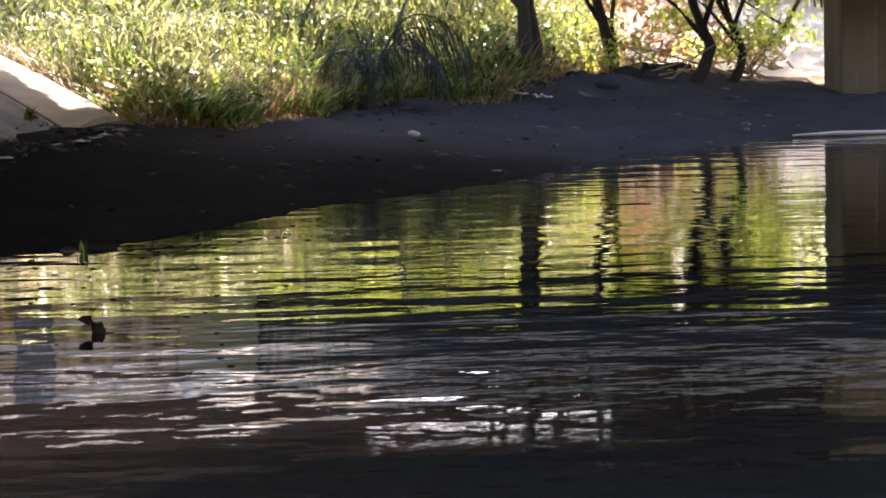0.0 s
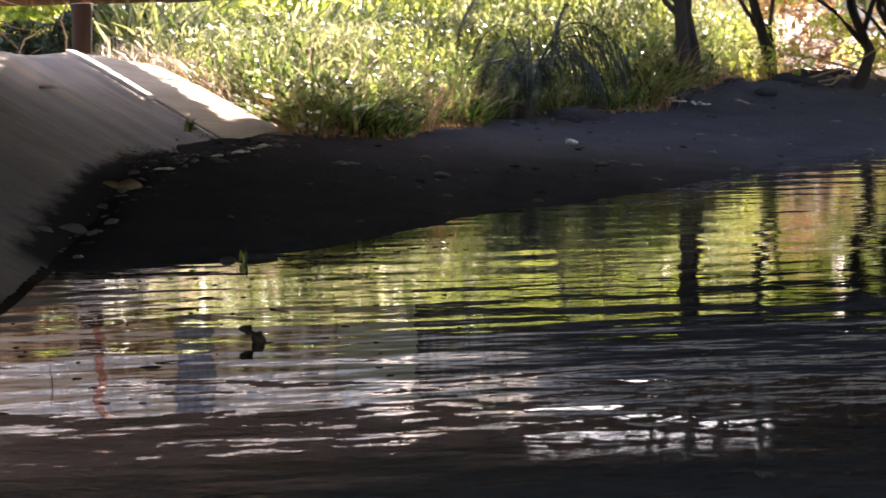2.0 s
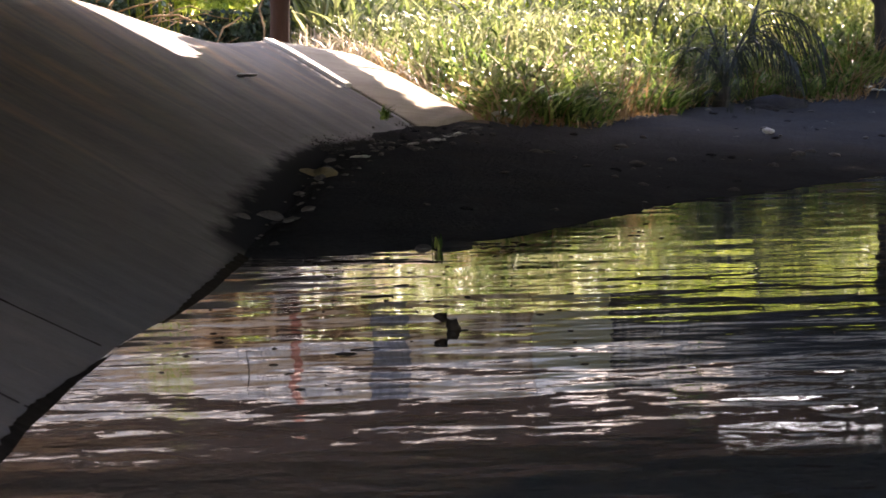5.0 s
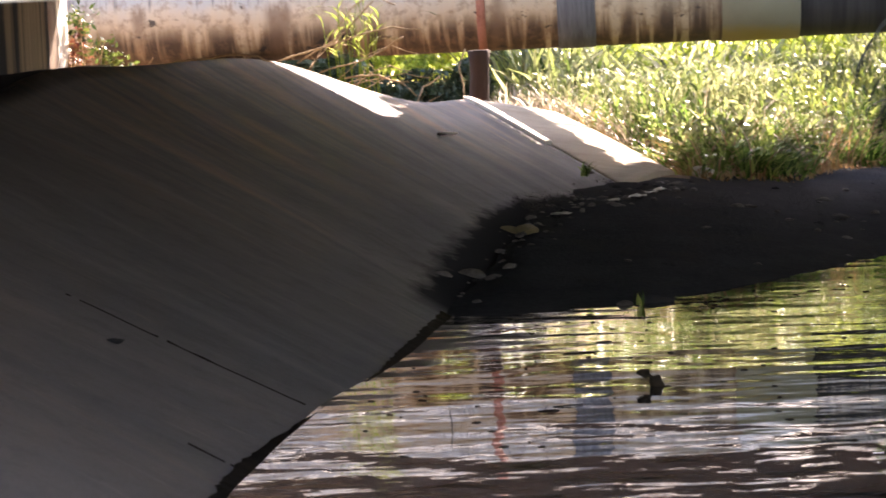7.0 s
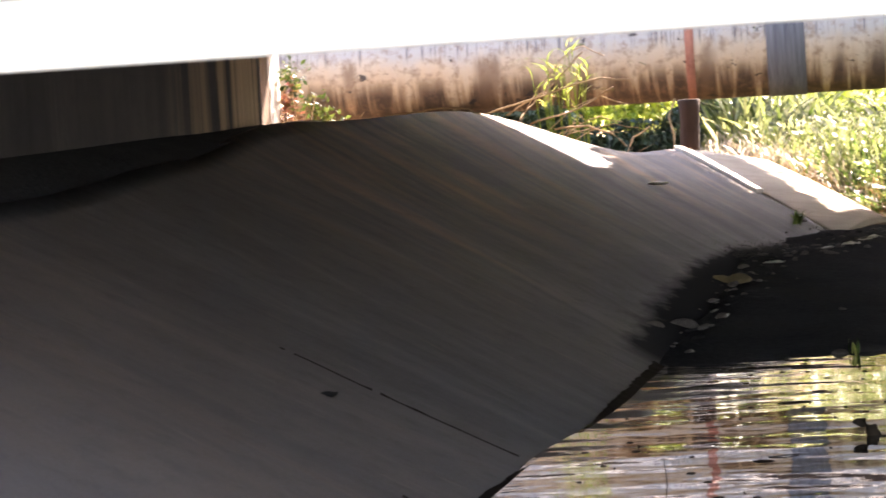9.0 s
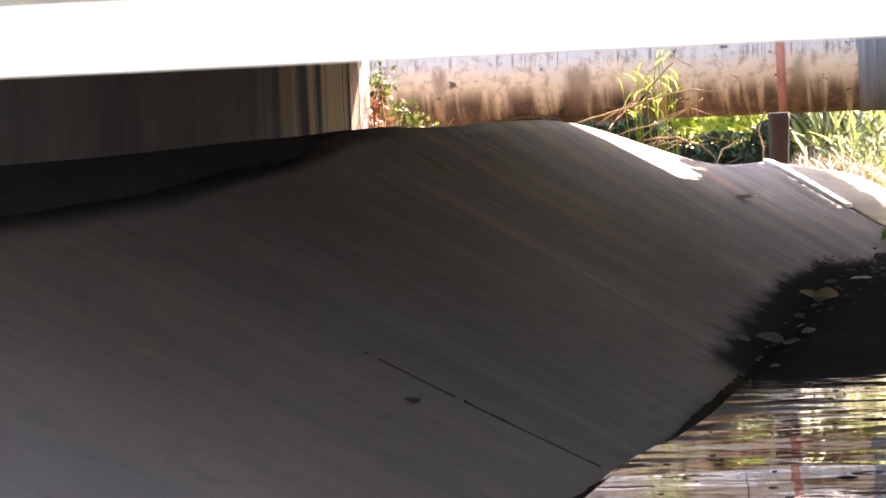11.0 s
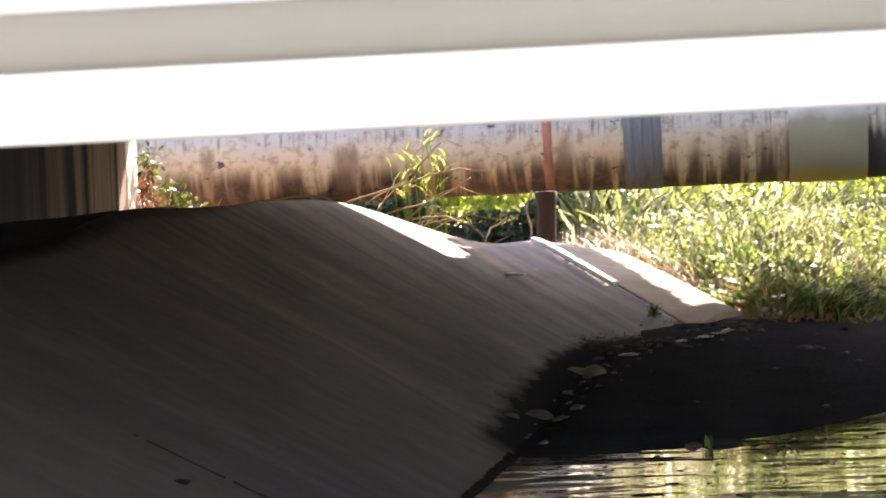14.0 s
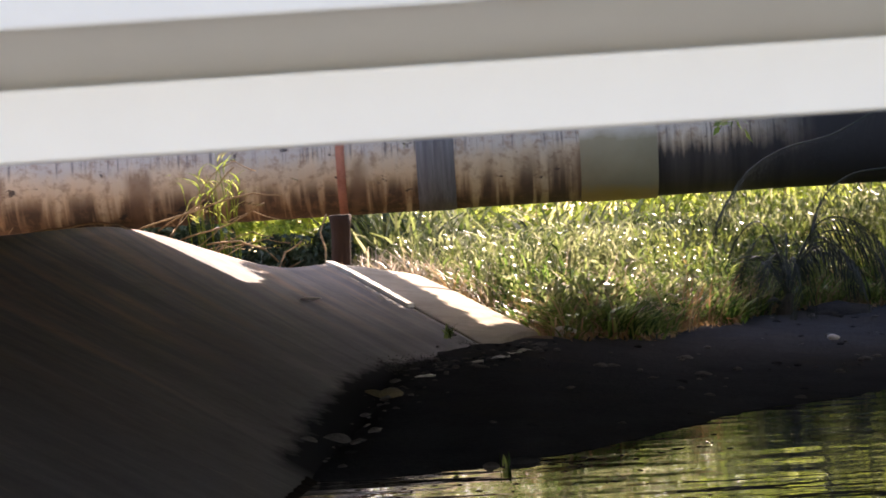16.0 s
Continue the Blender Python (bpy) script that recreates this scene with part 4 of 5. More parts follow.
def build_bushes():
    bush("hedge_bush", (-4.6, 38, 1.2), [((-2.0, 0, 0.4), (1.2, 0.6, 0.6)), ((-0.6, 0, 0.45), (1.0, 0.5, 0.55)), ((0.7, 0, 0.45), (0.95, 0.5, 0.5)), ((2.3, -0.3, 0.12), (0.9, 0.5, 0.3)), ((3.2, 0, 0.4), (0.35, 0.4, 0.5)), ((1.3, -4.2, 0.12), (1.2, 0.5, 0.33)), ((0.2, -3.6, 0.3), (1.2, 0.5, 0.45))], 7000, 0.065, M_DARKLEAF, "bush below the pipe, shade put into its dark leaf colour", 5, 14)
    bush("sunlit_bush", (-2.3, 38.5, 1.1), [((0, 0, 0.72), (0.42, 0.3, 0.2)), ((0.1, 0.1, 0.95), (0.5, 0.3, 0.25))], 900, 0.06, M_LEAF, "sunlit green bush seen below the pipe", 6, 4)
    g0 = ground_z(-5.35, 30.2)
    up = 1.85 - g0
    bush("wall_shrub", (-5.6, 30.2, g0), [((-0.05, 0, up + 0.62), (0.2, 0.1, 0.25)), ((0.12, 0, up + 0.3), (0.26, 0.12, 0.22)), ((0.3, -0.02, up + 0.1), (0.26, 0.1, 0.18)), ((0, 0, up * 0.5), (0.3, 0.2, 0.4))], 110, 0.04, M_VINE, "small green shrub beside the abutment end", 7, 9)
    bush("red_shrub", (-5.74, 30.3, g0), [((0.0, 0, up + 0.15), (0.16, 0.08, 0.2)), ((0.02, 0, up + 0.45), (0.14, 0.08, 0.2)), ((0.05, 0, up * 0.6), (0.15, 0.1, 0.35))], 110, 0.04, M_RED, "small reddish shrub beside the abutment end", 8, 6)
    bush("hedge_bush", (-2.25, 33.8, ground_z(-2.25, 33.8) - 0.05), [((0, 0, 0.40), (0.95, 0.3, 0.27)), ((-0.8, 0, 0.55), (0.45, 0.3, 0.40)), ((0.78, 0, 0.48), (0.25, 0.3, 0.36))], 2200, 0.05, M_DARKLEAF, "bush below the pipe, shade put into its dark leaf colour", 15, 9)
    bush("dry_thicket", (9.2, 43, 0.9), [((-1.0, 0, 0.5), (1.3, 0.7, 0.6)), ((0.6, 0, 0.5), (1.3, 0.7, 0.65)), ((-0.2, 0.3, 1.0), (1.3, 0.6, 0.4))], 750, 0.075, M_DRY, "sunlit brown thicket of dry leaves", 9, 16)
    bush("dry_thicket", (9.4, 38.8, 0.55), [((-1.5, -0.3, 0.35), (0.8, 0.4, 0.4)), ((-0.2, 0, 0.4), (0.8, 0.4, 0.45)), ((1.0, 0.4, 0.45), (0.7, 0.4, 0.4))], 330, 0.06, M_DRY, "sunlit brown thicket of dry leaves", 19, 14)
    bush("shore_bush", (10.4, 38.4, 0.55), [((0.1, 0, 0.75), (0.5, 0.4, 0.3)), ((-1.2, 0.2, 0.9), (0.5, 0.4, 0.25)), ((-2.6, 0, 0.7), (0.5, 0.4, 0.35))], 260, 0.06, M_LEAF, "pale sunlit bush beside the trunks", 22, 6)
    bush("shore_bush", (7.9, 36.9, 0.6), [((0, 0, 0.35), (0.6, 0.4, 0.3)), ((1.9, 0.8, 0.45), (0.7, 0.4, 0.35)), ((-2.3, 0.3, 0.5), (0.7, 0.5, 0.4))], 420, 0.05, M_LEAF, "low sunlit bush among the trunks", 10, 8)
    bush("shore_bush", (11.2, 40.5, 0.7), [((0, 0, 0.6), (0.9, 0.5, 0.6)), ((-0.8, 0.2, 0.3), (0.8, 0.5, 0.3))], 500, 0.06, M_LEAF, "pale sunlit bush beside the pier", 21, 6)


def frond(parent, pts, leaf, n, rng, thick=0.014):
    """A bent rib through pts with long thin leaflets that hang from both sides."""
    P = [Vector(p) for p in pts]
    spine = []
    for i in range(len(P) - 1):
        a, b, c, d = (P[max(0, min(len(P) - 1, i + k))] for k in (-1, 0, 1, 2))
        for j in range(6):
            k = j / 6
            spine.append(0.5 * (2 * b + (c - a) * k + (2 * a - 5 * b + 4 * c - d) * k * k + (3 * b - a - 3 * c + d) * k ** 3))
    spine.append(P[-1])
    m = len(spine)
    rib = part("rib", tube(spine, [thick * (1 - 0.75 * i / (m - 1)) for i in range(m)], 5), M_PALM, parent)
    v, f = [], []
    for q in range(n):
        u = 0.14 + 0.86 * (q + 0.5 * rng.random()) / n
        x = u * (m - 1)
        i = min(int(x), m - 2)
        c = spine[i].lerp(spine[i + 1], x - i)
        d = (spine[i + 1] - spine[i]).normalized()
        side = d.cross(Vector((0, 0, 1)))
        side = side.normalized() if side.length > 0.1 else Vector((0, 1, 0))
        for sg in (-1, 1):
            l = leaf * (0.45 + 0.75 * math.sin(math.pi * min(1, 0.12 + 0.82 * u))) * rng.uniform(0.75, 1.15)
            w = (d * 0.004 + Vector((0.0035, 0, 0)))
            t1 = c + side * sg * l * 0.22 + d * l * 0.26 - Vector((0, 0, l * 0.16))
            t2 = c + side * sg * l * 0.34 + d * l * 0.42 - Vector((0, 0, l * 0.52))
            t3 = c + side * sg * l * 0.38 + d * l * 0.50 - Vector((0, 0, l * 0.95))
            b = len(v)
            v += [c - w * 0.7, c + w * 0.7, t1 + w, t1 - w, t2 + w * 0.8, t2 - w * 0.8, t3]
            f += [(b, b + 1, b + 2, b + 3), (b + 3, b + 2, b + 4, b + 5), (b + 5, b + 4, b + 6)]
    part("blade", mesh_of("blade", v, f, M_PALM), M_PALM, rib)
    return rib


def build_palm():
    """Low palm: a leaning stem, arching fronds with hanging leaflets, and dead fronds round its foot."""
    rng = np.random.default_rng(31)
    x, y = 3.78, 31.4
    z = ground_z(x, y) - 0.05
    p = thing("palm", (x, y, z), "low dark palm with arching fronds and long hanging leaflets", "palm")
    part("stump", tube([(-0.05, 0, -0.1), (0.0, 0, 0.08), (0.05, 0, 0.2), (0.08, 0, 0.3)], [0.11, 0.10, 0.08, 0.03], 10), M_BARK, p)
    hub = Vector((0.06, 0, 0.22))
    for k in range(13):
        a = math.tau * k / 13 + rng.normal(0, 0.12)
        flat = Vector((math.cos(a), 0.7 * math.sin(a), 0))
        reach, up = rng.uniform(0.8, 1.15) * (1.35 if flat.x > 0.2 else 0.9), rng.uniform(0.45, 0.95)
        drop = rng.uniform(0.3, 0.6)
        frond(p, [hub, hub + flat * reach * 0.14 + Vector((0, 0, 0.55 * up)), hub + flat * reach * 0.38 + Vector((0, 0, 0.95 * up)), hub + flat * reach * 0.66 + Vector((0, 0, up - 0.12 * drop)), hub + flat * reach * 0.9 + Vector((0, 0, up - 0.6 * drop)), hub + flat * reach + Vector((0, 0, up - drop))], 0.40, 22, rng)
    for k in range(4):
        a = math.pi + 0.5 * (k - 1.5)
        flat = Vector((math.cos(a), math.sin(a), 0))
        frond(p, [(0, 0, 0.12), flat * 0.1 + Vector((0, 0, 0.24)), flat * 0.2 + Vector((0, 0, 0.2)), flat * 0.32 + Vector((0, 0, 0.0))], 0.22, 14, rng, 0.02)


def build_sprig():
    """A leafy twig and two fronds that hang down before the pipe."""
    t = thing("hanging_sprig", (3.4, 30.4, 4.1), "leafy green twig hanging down in front of the pipe", "twig")
    part("stem", tube([(1.6, 1.2, 0.2), (0.6, 0.5, 0.1), (-0.05, 0.0, -0.5), (-0.2, -0.2, -1.2), (-0.24, -0.3, -1.6)], [0.012, 0.010, 0.008, 0.006, 0.003], 6), M_BARK, t)
    rng = np.random.default_rng(8)
    c = np.array([(-0.22, -0.3, -1.42)] * 16) + rng.normal(0, 0.09, (16, 3)) * np.array((1.2, 0.5, 0.7))
    part("leaves", leaves("leaves", c, 0.085, M_SHOOT, 8, 1.0), M_SHOOT, t)
    f = thing("hanging_frond", (5.0, 30.6, 2.5), "dark drooping palm frond hanging before the pipe", "frond")
    frond(f, [(0.9, 0.5, 1.9), (0.3, 0.3, 0.6), (-0.5, 0.1, 0.05), (-1.2, 0, -0.13), (-1.62, 0, -0.36), (-1.88, 0, -0.68), (-2.02, 0, -0.92)], 0.36, 70, rng, 0.014)
    f = thing("hanging_frond", (5.9, 30.9, 2.3), "dark drooping palm frond hanging before the pipe", "frond")
    frond(f, [(0.9, 0.6, 1.9), (0.5, 0.3, 0.5), (0, 0.1, -0.05), (-0.7, 0, -0.2), (-1.3, 0, -0.26), (-1.65, 0, -0.5), (-1.8, 0, -0.8)], 0.55, 60, rng, 0.02)


def build_thicket():
    """A dense leafy belt behind the grass."""
    rng = random.Random(12)
    for k in range(9):
        x = -7.5 + 1.75 * k
        y = 42.5 + rng.uniform(-0.8, 0.8)
        h = rng.uniform(0.9, 1.15)
        bush("leafy_thicket", (x, y, ground_z(x, y)), [((0, 0, 0.8 * h), (1.2, 0.7, 0.8)), ((0.5, 0.2, 2.0 * h), (1.2, 0.7, 0.9)), ((-0.5, 0.1, 2.6 * h), (1.1, 0.7, 0.8))], 1300, 0.10, M_LEAF, "tall leafy sunlit thicket behind the grass", 80 + k, 8)


def build_far_thicket():
    """Leafy and dry brush on the rise behind the trunks."""
    for k, (x, y, m) in enumerate(((9.9, 50.0, M_LEAF), (11.7, 50.5, M_DRY), (13.4, 51.0, M_LEAF))):
        bush("leafy_thicket", (x, y, ground_z(x, y)), [((0, 0, 0.8), (1.2, 0.7, 0.8)), ((0.3, 0.2, 2.0), (1.1, 0.7, 0.9)), ((-0.3, 0.1, 3.0), (1.0, 0.7, 0.8))], 1000, 0.11, m,
             "dry brown brush on the sandy rise" if m is M_DRY else "tall leafy sunlit thicket on the sandy rise", 180 + k, 8)


build_bushes()
build_far_thicket()
build_thicket()
build_palm()
build_sprig()


# ---- stones and small things ----
def stone_mesh(seed, flat, mat):
    bm = bmesh.new()
    bmesh.ops.create_icosphere(bm, subdivisions=2, radius=1)
    for v in bm.verts:
        v.co *= 1 + 0.30 * noise.noise(v.co * 1.2 + Vector((seed * 7, 0, 0))) + 0.1 * noise.noise(v.co * 3.5 + Vector((0, seed * 5, 0)))
        v.co.z *= flat
    me = bpy.data.meshes.new("stone")
    bm.to_mesh(me)
    bm.free()
    me.materials.append(mat)
    me.polygons.foreach_set("use_smooth", [True] * len(me.polygons))
    return me


STONES = [stone_mesh(i, f, m) for i, (f, m) in enumerate([(0.6, M_STONE), (0.45, M_STONE), (0.7, M_STONE), (0.55, M_PALE), (0.5, M_MUD), (0.6, M_YELLOW)])]


PAVING = np.array([rule(i / 20, j / 50) for i in range(40, 240) for j in range(51)])


def paving_z(x, y):
    """Height of the paving below a point, or very low off it."""
    d = np.hypot(PAVING[:, 0] - x, PAVING[:, 1] - y)
    k = int(d.argmin())
    return float(PAVING[k, 2]) if d[k] < 0.12 else -9


def stone(at, r, kind, label, group="", turn=0.0, stretch=1.0):
    ob = new("stone", STONES[kind])
    z = max(ground_z(*at), paving_z(*at) if at[0] < 1 else -9)
    ob.location = (at[0], at[1], max(z, 0) + (r * 0.35 if kind == 3 else -r * 0.05))
    ob.scale = (r * stretch, r, r)
    ob.rotation_euler = (0, 0, turn)
    return tagged(ob, label, "stone", group)


def build_stones():
    rng = random.Random(5)
    stone((-0.72, 22.05), 0.105, 5, "yellowish broken stone at the foot of the slope paving", stretch=1.2)
    stone((-0.57, 22.0), 0.11, 5, "yellowish broken stone at the foot of the slope paving", stretch=1.15, turn=2.0)
    stone((3.93, 28.5), 0.065, 3, "pale round stone on the dark bank")
    stone((2.58, 25.3), 0.05, 0, "small grey stone on the dark bank")
    stone((3.54, 25.35), 0.06, 0, "small grey stone on the dark bank")
    stone((2.89, 23.2), 0.05, 0, "small grey stone on the dark bank", stretch=1.2)
    stone((5.45, 28.55), 0.055, 0, "small grey stone on the dark bank", turn=1.0)
    stone((4.13, 26.9), 0.05, 0, "small grey stone on the dark bank", stretch=1.3)
    stone((1.05, 26.9), 0.11, 3, "white stone in the grass edge", stretch=1.2)
    flat = stone((-1.42, 26.42), 0.085, 3, "flat white pebble on the slope paving", stretch=1.3)
    flat.scale.z *= 0.4
    stone((0.36, 18.45), 0.11, 4, "dark wet stone at the water's edge", stretch=1.3)
    stone((-1.14, 19.6), 0.055, 0, "grey stone at the foot of the slope paving", stretch=1.5)
    stone((-0.94, 19.9), 0.085, 0, "grey stone at the foot of the slope paving", stretch=1.4)
    # dark stone in place of a small hole in the paving
    stone((-2.27, 12.5), 0.03, 4, "small dark lump standing in for a pit in the slope paving", stretch=1.6)
    for x, y, r in ((4.75, 34.2, 0.2), (4.95, 34.3, 0.14), (7.75, 38.2, 0.26), (8.05, 38.3, 0.17)):
        stone((x, y), r, 4, "dark earthy lump on the crest of the bank", "lumps on the bank crest", x, 1.3)
    stone((0.17, 18.3), 0.06, 0, "small grey stone at the water's edge", stretch=1.1)
    for k in range(46):
        x = 4.2 + 6.2 * rng.random()
        y = 32.0 + 1.28 * (x - 4.3) + rng.gauss(0, 0.35)
        stone((x, y), 0.05 + 0.17 * rng.random() ** 2.2, 4, "dark earthy lump on the crest of the bank", "lumps on the bank crest", rng.random() * 6, rng.uniform(0.9, 1.6))
    stone((4.5, 32.0), 0.32, 4, "dark earthy lump on the crest of the bank", "lumps on the bank crest", 0.4, 1.3)
    line = [(-0.95, 18.9), (-0.8, 20.4), (-0.65, 22.0), (-0.4, 23.4), (0.1, 24.1), (0.45, 25.2), (0.75, 26.1)]
    for k in range(190):
        u = rng.random() ** 0.7 * 5.99
        a, b = line[int(u)], line[int(u) + 1]
        q = u - int(u)
        x, y = a[0] + (b[0] - a[0]) * q + rng.gauss(0.06, 0.09), a[1] + (b[1] - a[1]) * q + rng.gauss(-0.1, 0.2)
        r = 0.014 + 0.034 * rng.random() ** 2
        stone((x, y), r, rng.choice((0, 1, 2, 4, 4)), "rubble stone at the foot of the slope paving", "rubble along the paving foot", rng.random() * 6, rng.uniform(0.8, 1.7))
    for k in range(150):
        x = rng.uniform(-0.2, 9.5)
        y = verge(x) - 6.5 * rng.random() - 0.2
        if shore(x, y)[0] < 0.1:
            continue
        stone((x, y), 0.015 + 0.055 * rng.random() ** 2.5, rng.choice((0, 1, 2, 4, 4)), "small stone on the muddy bank", "stones on the bank", rng.random() * 6, rng.uniform(0.8, 1.6))


def scrap(at, w, d, seed, label, name="pale_scrap"):
    bm = bmesh.new()
    bmesh.ops.create_grid(bm, x_segments=6, y_segments=5, size=0.5)
    for v in bm.verts:
        v.co.x *= w * (1 + 0.3 * noise.noise(v.co * 3 + Vector((seed, 0, 0))))
        v.co.y *= d
        v.co.z = 0.35 * w * abs(noise.noise(v.co * 9 + Vector((seed, 2, 0)))) + 0.004
    bmesh.ops.solidify(bm, geom=bm.faces[:], thickness=0.004)
    me = bpy.data.meshes.new(name)
    bm.to_mesh(me)
    bm.free()
    me.materials.append(M_PALE)
    ob = new(name, me)
    z = max(ground_z(*at), paving_z(*at) if at[0] < 1 else -9)
    ob.location, ob.rotation_euler = (at[0], at[1], z + 0.015), (0, 0, seed)
    return tagged(ob, label, "litter", "scraps on the bank")


def build_scraps():
    # The four around y 33.5 stand in for slivers of sunlit mud.
    for k, (x, y, w) in enumerate([(0.16, 23.9, 0.10), (0.36, 24.2, 0.16), (0.5, 24.5, 0.1), (-0.3, 22.9, 0.1), (5.75, 33.5, 0.26), (5.97, 33.55, 0.22), (6.29, 33.7, 0.24), (5.36, 33.4, 0.14), (0.55, 24.8, 0.12)]):
        scrap((x, y), w, 0.16, k * 1.7, "crumpled pale scrap on the dark bank, four standing in for sunlit slivers")


def floater(at, l, w, turn):
    bm = bmesh.new()
    bmesh.ops.create_icosphere(bm, subdivisions=2, radius=1)
    for v in bm.verts:
        v.co = Vector((v.co.x * l * (1 + 0.25 * noise.noise(v.co * 2 + Vector((at[0] * 9, 0, 0)))), v.co.y * w, max(v.co.z, -0.2) * 0.006))
    me = bpy.data.meshes.new("floating_leaf")
    bm.to_mesh(me)
    bm.free()
    me.materials.append(M_FLOAT)
    ob = new("floating_leaf", me)
    ob.location, ob.rotation_euler = (at[0], at[1], 0.0), (0, 0, turn)
    return tagged(ob, "dark wet leaf floating on the water", "leaf", "floating leaves")


def build_water_things():
    rng = random.Random(9)
    for x, y, l in [(1.47, 18.82, 0.045), (0.01, 15.74, 0.05), (-0.13, 15.13, 0.10), (-0.26, 12.48, 0.055), (-0.58, 12.15, 0.025), (-1.14, 13.15, 0.02), (-0.43, 11.28, 0.025), (0.25, 14.47, 0.02), (-0.27, 11.24, 0.02),
                    (1.83, 19.93, 0.025), (0.37, 14.95, 0.02), (-0.94, 13.5, 0.02)]:
        floater((x, y), l, l * rng.uniform(0.4, 0.9), rng.uniform(-0.4, 0.4))
    for k in range(30):
        u = rng.random()
        x, y = -0.8 + 2.6 * u + rng.gauss(0, 0.15), 16.6 + 2.4 * u + rng.gauss(0, 0.5)
        if shore(x, y)[0] < -0.05:
            floater((x, y), rng.uniform(0.010, 0.035), rng.uniform(0.006, 0.018), rng.uniform(-0.6, 0.6))
    for k in range(70):
        x, y = rng.uniform(-1.1, 2.6), rng.uniform(11.0, 19.4)
        if shore(x, y)[0] < -0.08:
            floater((x, y), 0.007 + 0.024 * rng.random() ** 2, rng.uniform(0.005, 0.013), rng.uniform(-0.6, 0.6))
    c = thing("broken_branch", (0.235, 13.35, 0), "dark broken branch end leaning out of the water", "branch")
    part("stub", tube([(0.035, 0, -0.09), (0.028, 0, 0.0), (0.014, 0, 0.035), (-0.02, 0, 0.062), (-0.055, 0, 0.07), (-0.075, 0, 0.068)], [0.034, 0.036, 0.034, 0.027, 0.016, 0.004], 12), M_FLOAT, c)
    # round strip along the shore, pale so its colour carries the sunlight
    d = thing("shore_strip", (8.95, 31.6, 0.03), "long pale strip added for the sunlit sliver along the waterline", "log")
    part("trunk", tube([(0, 0, 0), (0.6, 0.12, 0.01), (1.3, 0.24, 0.0), (2.0, 0.5, 0.012), (2.9, 0.72, 0.0)], [0.012, 0.024, 0.028, 0.032, 0.03], 10), M_STRIP, d)
    t = thing("thin_twig", (-0.68, 11.95, 0), "thin dark twig standing out of the water", "twig")
    part("stem", tube([(0, 0, -0.05), (0.0, 0, 0.03), (-0.008, 0, 0.07), (-0.004, 0, 0.10)], [0.003, 0.003, 0.0025, 0.001], 5), M_FLOAT, t)
    s = thing("floating_twig", (-0.16, 12.62, 0), "thin dark twig floating on the water", "twig")
    part("stem", tube([(-0.08, 0, 0.002), (0.0, 0.01, 0.006), (0.06, 0.05, 0.004)], [0.004, 0.004, 0.002], 5), M_FLOAT, s)


def clump(name, at, n, h, w, mat, label, seed, bend=(0.4, 1.0), fan=(0, math.tau), spread=0.03):
    rng = np.random.default_rng(seed)
    r = np.array([at] * n, float) + rng.normal(0, spread, (n, 3)) * np.array((1, 1, 0.2))
    me = blades(name, r - np.array(at), rng.uniform(*h, n), rng.uniform(*w, n), rng.uniform(*fan, n), rng.uniform(*bend, n), rng.normal(0, 0.5, n), mat, 7)
    ob = thing(name, at, label, "plant")
    part("leaves", me, mat, ob)
    return ob


def vine(name, pts, r, label):
    ob = thing(name, pts[0], label, "twig")
    o = Vector(pts[0])
    P = [Vector(p) - o for p in pts]
    fine = []
    for i in range(len(P) - 1):
        for k in range(4):
            fine.append(P[i].lerp(P[i + 1], k / 4) + Vector((0, 0, 0.01 * math.sin(i * 3 + k))))
    fine.append(P[-1])
    part("stem", tube(fine, r, 6), M_TWIG, ob)
    return ob


def shoots(at, n, tall, label, seed):
    """Thin stems, each with a few long leaves that arch over near its top."""
    rng = np.random.default_rng(seed)
    z0 = max(ground_z(*at), 1.3)
    ob = thing("grass_shoots", (*at, z0), label, "plant")
    for k in range(n):
        h = (tall + 1.84 - z0) * rng.uniform(0.6, 1.05)
        x, y, lean, way = rng.normal(0, 0.13), rng.normal(0, 0.08), rng.uniform(0.0, 0.2), rng.choice((-1.0, 1.0)) * rng.uniform(0.3, 1.0)
        line = [Vector((x + way * lean * h * u * u, y, h * u)) for u in (0, 0.25, 0.5, 0.75, 1.0)]
        stem = part("stem", tube(line, [0.007, 0.006, 0.006, 0.005, 0.003], 5), M_BRIGHT, ob)
        m = 3
        us = rng.uniform(0.6, 1.0, m)
        r = np.array([(x + way * lean * h * u * u, y, h * u) for u in us])
        me = blades("foliage", r, rng.uniform(0.14, 0.34, m), rng.uniform(0.006, 0.011, m), np.where(rng.random(m) > 0.5, 0.0, math.pi) + rng.normal(0, 0.5, m), rng.uniform(0.5, 1.9, m), rng.normal(1.2, 0.4, m), M_BRIGHT, 6)
        part("foliage", me, M_BRIGHT, stem)
    return ob


